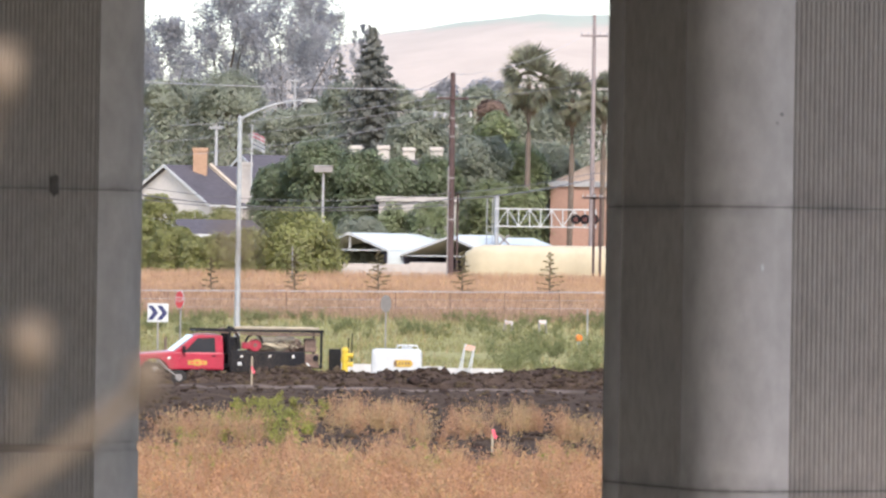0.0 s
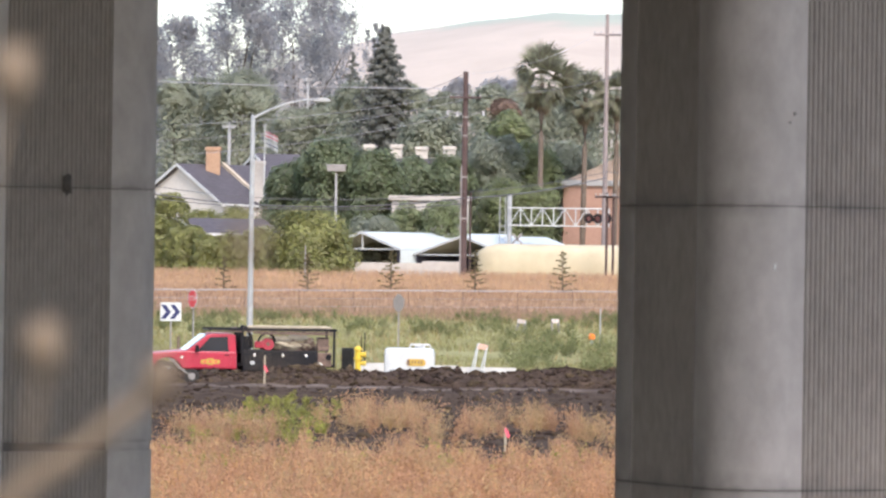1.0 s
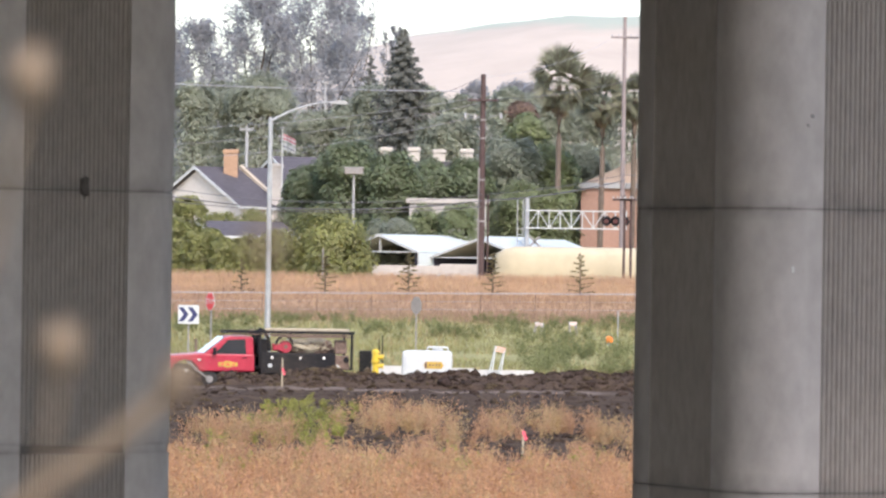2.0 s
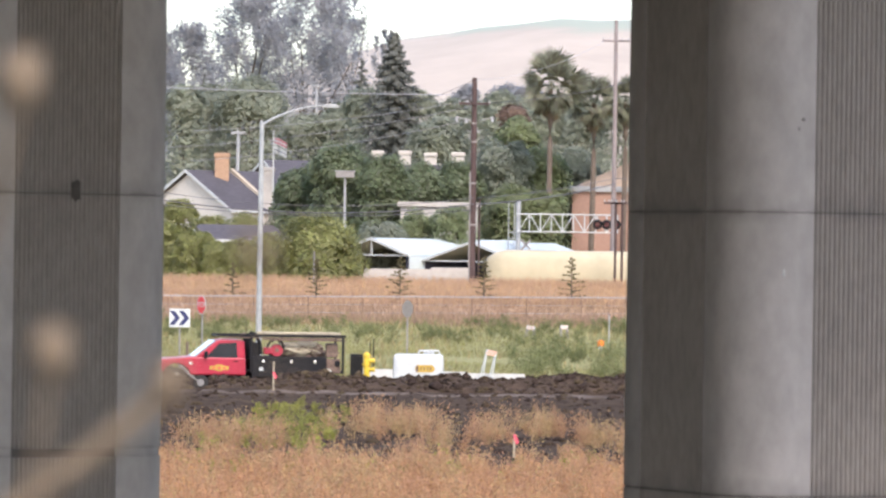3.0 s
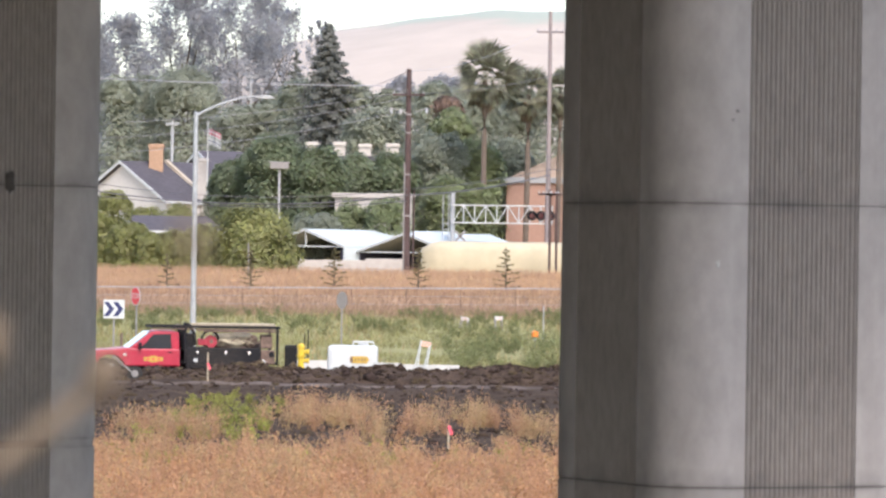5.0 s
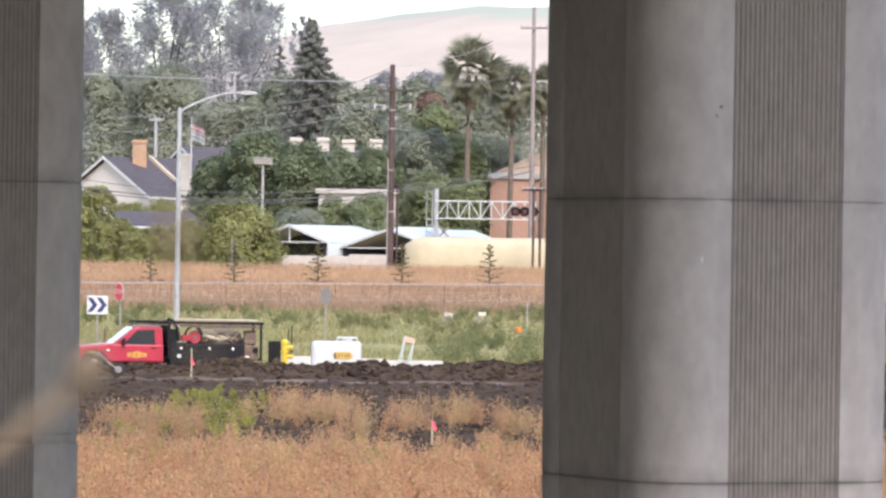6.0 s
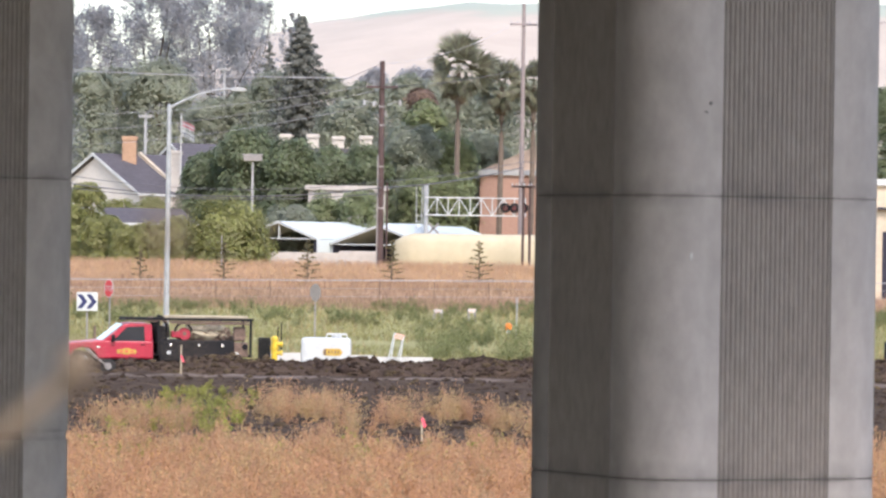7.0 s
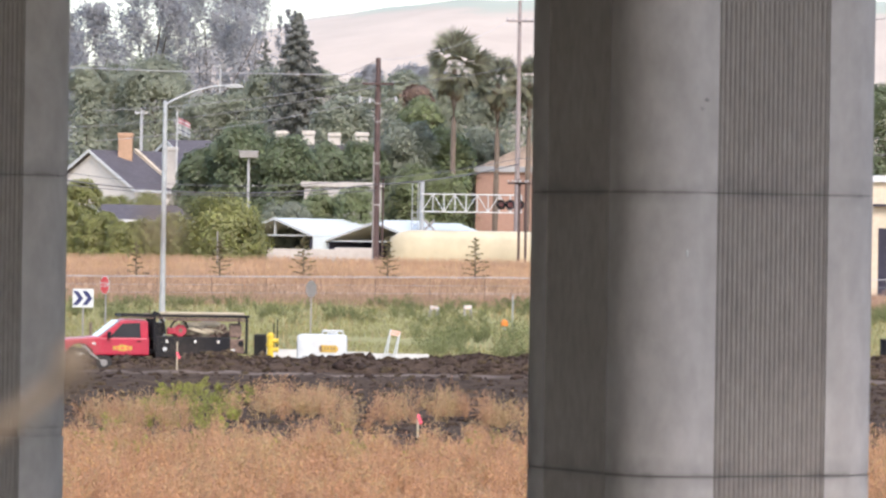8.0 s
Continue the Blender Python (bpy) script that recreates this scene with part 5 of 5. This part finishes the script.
# headache frame behind the cab
for yy in (-0.85, -0.3, 0.3, 0.85):
    bm = bmesh.new()
    box(bm, (0.16, yy, 1.56), (0.07, 0.07, 0.85), 0.01)
    part("frame_post", bm, BLACK, truck)
bm = bmesh.new()
box(bm, (0.36, 0, 1.40), (0.32, 1.6, 0.62), 0.03)
part("cabinet", bm, BLACK, truck)
bm = bmesh.new()
tube(bm, [(0.12, -0.88, 1.95), (0.18, -0.88, 2.06), (0.32, -0.88, 2.02), (0.5, -0.88, 1.72), (0.55, -0.88, 1.3)], 0.06, 8)
part("roll_bar", bm, BLACK, truck)
bm = bmesh.new()
tube(bm, [(0.78 + 0.3 * math.cos(a) + 0.3, -0.8, 1.48 + 0.34 * math.sin(a)) for a in np.linspace(0.1, math.pi - 0.1, 9)], 0.045, 6)
part("hose_loop", bm, BLACK, truck)
bm = bmesh.new()
box(bm, (1.3, -0.93, 1.87), (4.2, 0.03, 0.04), 0.005)
part("rack_rail", bm, RUST, truck)
# pipe rack
for yy in (-0.92, 0.92):
    bm = bmesh.new()
    box(bm, (1.28, yy, 1.95), (4.55, 0.07, 0.09), 0.012)
    part("rack_rail", bm, BLACK, truck)
    bm = bmesh.new()
    box(bm, (2.2, yy, 1.80), (2.7, 0.05, 0.05), 0.01)
    part("rack_rail", bm, RUST, truck)
    for xx in (0.2, 3.46):
        bm = bmesh.new()
        box(bm, (xx, yy, 1.31), (0.08, 0.08, 1.28), 0.012)
        part("rack_post", bm, BLACK, truck)
for xx in (-0.95, 0.2, 1.3, 2.4, 3.46):
    bm = bmesh.new()
    box(bm, (xx, 0, 1.92), (0.06, 1.84, 0.06), 0.01)
    part("rack_beam", bm, BLACK, truck)
for yy, zz, x0, x1 in ((-0.7, 2.03, 0.6, 3.4), (-0.5, 2.03, 0.4, 3.2), (-0.1, 2.03, 0.5, 3.3), (0.4, 2.03, 0.6, 3.4)):
    bm = bmesh.new()
    rod(bm, (x0, yy, zz), (x1, yy, zz), 0.05, 0.05, 8)
    part("pipe", bm, CANVAS, truck, "long pale pipe")
bm = bmesh.new()
rod(bm, (0.05, -0.6, 1.8), (0.05, -0.6, 2.36), 0.012, 0.008, 6)
part("aerial", bm, BLACK, truck)
bm = bmesh.new()
lump(bm, (-0.02, -0.3, 1.94), (0.14, 0.2, 0.1), 2, 0.2, 3)
part("beacon", bm, RUST, truck)
# hose reel and bundled load
reel = new("hose_reel")
reel.parent = truck
for yy in (-0.72, -0.4):
    bm = bmesh.new()
    disc(bm, (1.14, yy, 1.44), 0.21, 0.03, 20)
    part("flange", bm, RED, reel)
bm = bmesh.new()
disc(bm, (1.14, -0.56, 1.44), 0.19, 0.3, 16)
part("hose", bm, BLACK, reel)
bm = bmesh.new()
disc(bm, (1.14, -0.75, 1.44), 0.07, 0.03, 16)
part("hub", bm, RUST, reel)
bm = bmesh.new()
box(bm, (0.82, -0.6, 1.42), (0.3, 0.3, 0.25), 0.05)
part("motor", bm, RED, reel)
for i, (cx, cz, sx, sz, m) in enumerate(((1.9, 1.42, 0.62, 0.22, CANVAS), (2.2, 1.55, 0.5, 0.2, CANVAS), (1.6, 1.6, 0.42, 0.13, CANVAS), (2.55, 1.42, 0.3, 0.25, RUST), (2.0, 1.25, 0.9, 0.2, RUST))):
    bm = bmesh.new()
    lump(bm, (cx, -0.35 + 0.05 * i, cz), (sx, 0.4, sz), 3, 0.5, i)
    part("sack", bm, m, truck, "crumpled load in the bed", smooth=True)
for i in range(7):
    bm = bmesh.new()
    x0 = 1.3 + 0.22 * i
    tube(bm, [(x0, -0.7, 1.32), (x0 + 0.3, -0.72, 1.5 + 0.05 * (i % 3)), (x0 + 0.75, -0.7, 1.36)], 0.02, 5)
    part("rope", bm, CANVAS if i % 2 else RUST, truck)
for xx in (-2.45, 2.3):
    for yy in (-0.84, 0.84):
        wheel(truck, xx, yy, outer=-1 if yy < 0 else 1)

# ---- water trailer ----
tr = thing("tank_trailer", -1.528, 177, 0.0, "small white tank trailer with yellow emblem", "trailer")
TX, T0, T1 = 1.758, 0.34, 1.407
bm = bmesh.new()
box(bm, (0, 0, (T0 + T1) / 2), (TX, 1.15, T1 - T0), 0.17)
part("tank", bm, WHITE, tr, smooth=False)
bm = bmesh.new()
slab(bm, [(-0.05, T1 - 0.62), (0.5, T1 - 0.62), (0.58, T1 - 0.5), (0.5, T1 - 0.37), (-0.05, T1 - 0.37), (-0.12, T1 - 0.5)], -0.59, -0.578)
part("emblem", bm, GOLD, tr, "yellow emblem shape")
bm = bmesh.new()
box(bm, (-0.04, -0.592, T1 - 0.5), (0.09, 0.012, 0.2))
for k in range(4):
    box(bm, (0.1 + 0.11 * k, -0.592, T1 - 0.49), (0.045, 0.01, 0.09))
part("emblem_bars", bm, RUST, tr, "unreadable red bars")
bm = bmesh.new()
tube(bm, [(0.0, -0.3, T1 - 0.02), (0.02, -0.3, T1 + 0.12), (0.7, -0.3, T1 + 0.12), (0.74, -0.3, T1 - 0.02)], 0.03, 8)
part("top_rail", bm, WHITE, tr)
bm = bmesh.new()
tube(bm, [(0.0, 0.3, T1 - 0.02), (0.02, 0.3, T1 + 0.12), (0.7, 0.3, T1 + 0.12), (0.74, 0.3, T1 - 0.02)], 0.03, 8)
part("top_rail", bm, WHITE, tr)
bm = bmesh.new()
rod(bm, (0.36, 0, T1 - 0.03), (0.36, 0, T1 + 0.08), 0.2, 0.18, 14)
part("hatch", bm, WHITE, tr)
bm = bmesh.new()
box(bm, (-0.15, 0, 0.36), (TX + 0.7, 0.7, 0.1), 0.02)
part("frame", bm, BLACK, tr)
for yy in (-0.68, 0.68):
    wheel(tr, 0.25, yy, 0.3, -1 if yy < 0 else 1)

# ---- small cart tipped on the berm ----
hc = thing("hand_cart", -8.78, 170.2, berm_z(-8.78, 170.2) - 0.02, "small muddy cart wheel with pale hub and steel handle", "cart")
cw_ = new("wheel")
cw_.parent = hc
bm = bmesh.new()
disc(bm, (0, 0, 0.26), 0.26, 0.1, 20)
part("tyre", bm, RUBBER, cw_)
bm = bmesh.new()
disc(bm, (0, -0.05, 0.26), 0.12, 0.03, 14)
part("rim", bm, WEATHERED, cw_)
for yy in (-0.18, 0.18):
    bm = bmesh.new()
    tube(bm, [(0, yy, 0.27), (-0.35, yy, 0.5), (-0.72, yy, 0.86)], 0.022, 6)
    part("handle", bm, WEATHERED, hc)
bm = bmesh.new()
rod(bm, (-0.72, -0.18, 0.86), (-0.72, 0.18, 0.86), 0.022, 0.022, 6)
part("grip", bm, RUBBER, hc)

# ---- black drum behind the berm ----
drum = thing("drum", 18.4, 178, ground_z(18.4, 178), "black steel drum standing behind the soil berm", "drum")
bm = bmesh.new()
tube(bm, [(0, 0, 0.0), (0, 0, 0.02), (0, 0, 1.42), (0, 0, 1.45)], [0.27, 0.3, 0.3, 0.27], 20)
part("shell", bm, BLACK, drum)
for zz in (0.45, 0.95, 1.42):
    bm = bmesh.new()
    rod(bm, (0, 0, zz), (0, 0, zz + 0.04), 0.315, 0.315, 20)
    part("hoop", bm, RUBBER, drum)

# ---- concrete barriers ----
KX0, KX1 = -4.105, 2.356
seg = (KX1 - KX0) / 3
for k in range(3):
    bar = thing("concrete_barrier", KX0 + seg * (k + 0.5), 188, ground_z(KX0, 188) - 0.04, "pale precast concrete barrier half hidden by the berm", "barrier", "row of barriers")
    kh = 0.69 - 0.03 - 0.05 * k
    bm = bmesh.new()
    prof = [(-0.3, 0), (0.3, 0), (0.3, 0.08), (0.14, 0.3), (0.09, kh), (-0.09, kh), (-0.14, 0.3), (-0.3, 0.08)]
    a = [bm.verts.new((-seg / 2 + 0.02, py, pz)) for py, pz in prof]
    b = [bm.verts.new((seg / 2 - 0.02, py, pz)) for py, pz in prof]
    bm.faces.new(a)
    bm.faces.new(b[::-1])
    for i in range(8):
        bm.faces.new((a[i], b[i], b[(i + 1) % 8], a[(i + 1) % 8]))
    bmesh.ops.recalc_face_normals(bm, faces=bm.faces)
    part("block", bm, PALECONC, bar)

# ---- yellow hydrant and black louvred cabinet ----
hy_ = thing("hydrant_riser", -3.43, 182, ground_z(-3.43, 182), "yellow hydrant on a riser pipe beside the truck", "hydrant")
HZ = 1.346
bm = bmesh.new()
rod(bm, (0, 0, 0), (0, 0, HZ - 0.12), 0.12, 0.11, 14)
part("barrel", bm, YELLOW, hy_)
bm = bmesh.new()
tube(bm, [(0, 0, HZ - 0.14), (0, 0, HZ - 0.06), (0, 0, HZ)], [0.15, 0.12, 0.04], 14)
part("bonnet", bm, YELLOW, hy_)
for dz in (0.3, 0.62):
    bm = bmesh.new()
    rod(bm, (0.08, -0.02, HZ - dz), (0.24, -0.04, HZ - dz), 0.085, 0.075, 10)
    rod(bm, (0.24, -0.04, HZ - dz), (0.29, -0.045, HZ - dz), 0.1, 0.1, 8)
    part("outlet", bm, YELLOW, hy_)
bm = bmesh.new()
rod(bm, (0, 0, HZ - 0.48), (0, 0, HZ - 0.42), 0.16, 0.16, 14)
part("flange", bm, YELLOW, hy_)
cab = thing("louvred_cabinet", -3.817, 183, ground_z(-3.817, 183), "black louvred cabinet beside the yellow hydrant", "cabinet")
CZ = 1.261
bm = bmesh.new()
box(bm, (0, 0.15, CZ / 2), (0.449, 0.5, CZ), 0.02)
part("case", bm, BLACK, cab)
for k in range(9):
    bm = bmesh.new()
    box(bm, (0, -0.115, CZ - 0.08 - 0.075 * k), (0.408, 0.04, 0.04), 0.005)
    part("louvre", bm, RUBBER, cab)
for ux, vt, dd in ((-3.327, 1.712, 190), (-3.473, 1.524, 191)):
    bm = bmesh.new()
    rod(bm, (0, 0, 0), (0, 0, vt), 0.025, 0.02, 6)
    st = part("stake", bm, BLACK)
    st.matrix_world = pose(ux, dd, 0)
    tagged(st, "thin dark upright stake near the hydrant", "stake")


# ---- barricades, signs and stakes ----
def barricade(x, y, top, width, label, lean=0.0, tip=0.0):
    g = ground_z(x, y) - 0.02
    h = top - g
    b = thing("barricade", x, y, g, label, "barricade", "folding barricades", lean)
    b.matrix_world = pose(x, y, g, 0, tip, lean)
    for yy, s in ((-0.22, -1), (0.22, 1)):
        for xx in (-width / 2, width / 2):
            bm = bmesh.new()
            rod(bm, (xx, yy, 0), (xx, 0.02 * s, h), 0.025, 0.025, 6)
            part("leg", bm, WEATHERED if y > 220 else WHITE, b)
    for dz in (0.1,):
        brd = new("board")
        brd.parent = b
        yb = -0.03 - 0.22 * dz / h
        bm = bmesh.new()
        box(bm, (0, yb, h - dz), (width + 0.06, 0.03, 0.2), 0.005)
        part("panel", bm, WHITE, brd)
        for k in range(3):
            bm = bmesh.new()
            cx = -width / 2 + width * (k + 0.5) / 3
            w2 = 0.05 if y < 220 else 0.02
            slab(bm, [(cx - w2 - 0.04, h - dz - 0.095), (cx + w2 - 0.04, h - dz - 0.095), (cx + w2 + 0.04, h - dz + 0.095), (cx - w2 + 0.04, h - dz + 0.095)], yb - 0.02, yb - 0.016)
            part("stripe", bm, FADED, brd)
    return b


barricade(0.815, 187, 1.426, 0.355, "white folding barricade with orange stripes by the barrier", 18, 11)
barricade(3.402, 258, 1.426, 0.374, "small striped barricade half sunk in grass", -20, 8)
barricade(5.158, 258, 1.482, 0.345, "small striped barricade half sunk in grass", 15)


def sign_post(name, x, y, top, w, label, category="sign"):
    g = ground_z(x, y) - 0.05
    s = thing(name, x, y, g, label, category)
    bm = bmesh.new()
    box(bm, (0, 0.05, (top - g) / 2), (0.06, 0.05, top - g), 0.005)
    part("post", bm, WEATHERED, s)
    return s, g


chev, g = sign_post("chevron_sign", -11.127, 199, 2.586, 0.05, "white sign with two navy chevrons on a post")
cw, ch, cz = 0.822, 0.733, 2.275 - g
bm = bmesh.new()
box(bm, (0, 0, cz), (cw, 0.012, ch), 0.004)
part("panel", bm, WHITE, chev)
for dx in (-cw * 0.24, cw * 0.2):
    bm = bmesh.new()
    a, b2, t = cw * 0.13, ch * 0.38, cw * 0.24
    slab(bm, [(dx - a - t / 2, cz + b2), (dx - a + t / 2, cz + b2), (dx + a + t / 2, cz), (dx - a + t / 2, cz - b2), (dx - a - t / 2, cz - b2), (dx + a - t / 2, cz)], -0.014, -0.008)
    part("chevron", bm, NAVY, chev)
stop, g = sign_post("stop_sign", -10.646, 206, 2.961, 0.05, "red octagonal stop sign turned partly away")
stop.rotation_euler = (0, 0, radians(-58))
sz, sr = 2.732 - g, 0.40
bm = bmesh.new()
slab(bm, [(sr * math.cos(math.pi / 8 + math.pi / 4 * k), sz + sr * math.sin(math.pi / 8 + math.pi / 4 * k)) for k in range(8)], -0.006, 0.006)
part("plate", bm, WHITE, stop, "white-bordered plate")
bm = bmesh.new()
slab(bm, [(sr * 0.92 * math.cos(math.pi / 8 + math.pi / 4 * k), sz + sr * 0.92 * math.sin(math.pi / 8 + math.pi / 4 * k)) for k in range(8)], -0.012, -0.007)
part("face", bm, SIGNRED, stop)
fc = bpy.data.curves.new("lettering", 'FONT')
fc.body, fc.size, fc.align_x, fc.align_y, fc.extrude = "STOP", 0.30, 'CENTER', 'CENTER', 0.002
fc.materials.append(WHITE)
lt = new("lettering", fc)
lt.parent = stop
lt.matrix_basis = pose(0, -0.016, sz, 90, 0, 0)
back, g = sign_post("sign_back", -2.428, 222, 2.94, 0.05, "grey back of a road sign on a steel post")
bm = bmesh.new()
bz, br = 2.544 - g, 0.40
slab(bm, [(0.64 * br * math.cos(math.pi / 8 + math.pi / 4 * k), bz + br * math.sin(math.pi / 8 + math.pi / 4 * k)) for k in range(8)], -0.006, 0.006)
part("plate", bm, SIGNBACK, back)
bm = bmesh.new()
rod(bm, (0, 0, 0), (0, 0, 2.248 - ground_z(6.939, 240)), 0.03, 0.03, 6)
dl = part("delineator_post", bm, SIGNGREY)
dl.matrix_world = pose(6.939, 240, ground_z(6.939, 240))
tagged(dl, "thin pale marker post in green grass", "post")
bm = bmesh.new()
rod(bm, (0, 0, 0), (0, 0, 1.0), 0.02, 0.02, 6)
wp = part("marker_post", bm, WEATHERED)
wp.matrix_world = pose(-9.398, 318, ground_z(-9.398, 318))
wp.scale = (2, 2, 5.602 - 3.2)
tagged(wp, "pale marker post in front of the bush", "post")
cone = thing("warning_lamp", 6.441, 236, ground_z(6.441, 236), "orange warning lamp on a low stem in grass", "warning lamp")
DT = 1.098 - ground_z(6.441, 236)
bm = bmesh.new()
rod(bm, (0, 0, 0), (0, 0, DT - 0.28), 0.025, 0.025, 6)
part("stem", bm, WEATHERED, cone)
bm = bmesh.new()
tube(bm, [(0, 0, DT - 0.3), (0, 0, DT - 0.26), (0, 0, DT - 0.06), (0, 0, DT)], [0.11, 0.16, 0.15, 0.08], 14)
part("lamp", bm, ORANGE, cone)
bm = bmesh.new()
rod(bm, (0, 0, DT - 0.42), (0, 0, DT - 0.31), 0.09, 0.09, 12)
part("band", bm, WHITE, cone)


def lath(x, y, top, label, flagged):
    g = ground_z(x, y) - 0.05
    t = thing("survey_stake", x, y, g, label, "stake")
    bm = bmesh.new()
    box(bm, (0, 0, (top - g) / 2), (0.055, 0.02, top - g), 0.003, None)
    part("lath", bm, WHITE if not flagged else CANVAS, t)
    bm = bmesh.new()
    for k in range(3):
        box(bm, (0.01 + 0.03 * k, -0.02, top - g - flagged - 0.07 * k), (0.06, 0.012, 0.09), 0.003, (0, 25 * k, 10 * k))
    part("ribbon", bm, PINK, t, "fluttering pink ribbon")
    return t


lath(-6.177, 166, 1.298, "wooden survey lath with pink ribbon on the soil", 0.38)
lath(1.274, 121, 0.58, "short stake with bright pink ribbon among weeds", 0.06)
bm = bmesh.new()
rod(bm, (0, 0, 0), (0, 0, 1.443), 0.05, 0.05, 8)
rp = part("red_post", bm, RUST)
rp.matrix_world = pose(-10.438, 192, 0)
tagged(rp, "short faded red post below the chevron sign", "post")

# ---- green weeds at the soil's edge, darker bushes in the field ----
weed_patch("green_weeds", [(x, y, h) for x, y, h in weed_spots(130, -6.3, -3.3, 122, 158, 0.22, 0.5, lambda x, y: 1.0)], 8, 110, GREENWEED, "yellow-green leafy weeds on the dark soil", 0.03)
weed_patch("mixed_weeds", weed_spots(60, -6, 8, 104, 134, 0.3, 0.7, thinning), 8, 60, GREENWEED, "a few green weeds among dry brush", 0.04)
weed_patch("field_bushes", weed_spots(60, 2.228, 8.504, 200, 232, 0.7, 1.2, lambda x, y: 1.0), 10, 260, GRASSDEEP, "grey-green scrub in the grass", 0.035, 0.7)
weed_patch("field_scrub", weed_spots(330, -18, 40, 248, 276, 0.5, 0.8, lambda x, y: 1.0 if patch(x, y, 0.2, 21) > 0.0 else 0.1), 8, 260, GRASSDEEP, "low green scrub along the fence", 0.035, 0.9)


# ---- weed stalks close to the camera ----
def near_stalk(points, radius, heads, label):
    root = points[0]
    s = thing("dry_stalk", root[0], root[1], root[2], label, "weed", "stalks close by")
    o = Vector(root)
    bm = bmesh.new()
    tube(bm, [Vector(p) - o for p in points], list(np.linspace(radius, radius * 0.6, len(points))), 8)
    part("stem", bm, SEED, s)
    for i, (hx_, hy2, hz, r) in enumerate(heads):
        bm = bmesh.new()
        lump(bm, Vector((hx_, hy2, hz)) - o, (r, r, r * 1.25), 3, 0.35, i)
        part("seed_head", bm, SEED, s, smooth=True)


near_stalk([(-0.224, 1.7, 3.08), (-0.192, 1.7, 4.547), (-0.151, 1.7, 4.614), (-0.123, 1.7, 4.634), (-0.098, 1.7, 4.655)], 0.0052,
           [(-0.098, 1.7, 4.657, 0.006)], "leaning dry weed stalk with a pale seed head")
near_stalk([(-0.19, 1.6, 3.08), (-0.149, 1.6, 4.566), (-0.135, 1.6, 4.629), (-0.129, 1.6, 4.668)], 0.0018,
           [(-0.129, 1.6, 4.669, 0.0068)], "thin dry stalk with a round seed head")
near_stalk([(-0.243, 1.6, 3.08), (-0.181, 1.6, 4.601), (-0.154, 1.6, 4.691), (-0.14, 1.6, 4.753)], 0.0018,
           [(-0.14, 1.6, 4.755, 0.0075)], "thin dry stalk with a tall seed head")
near_stalk([(-0.021, 1.2, 3.08), (-0.028, 1.2, 4.587), (-0.04, 1.2, 4.654), (-0.048, 1.2, 4.699)], 0.0005,
           [(-0.049, 1.2, 4.702, 0.0036)], "hair-thin dry stalk with a small seed head")
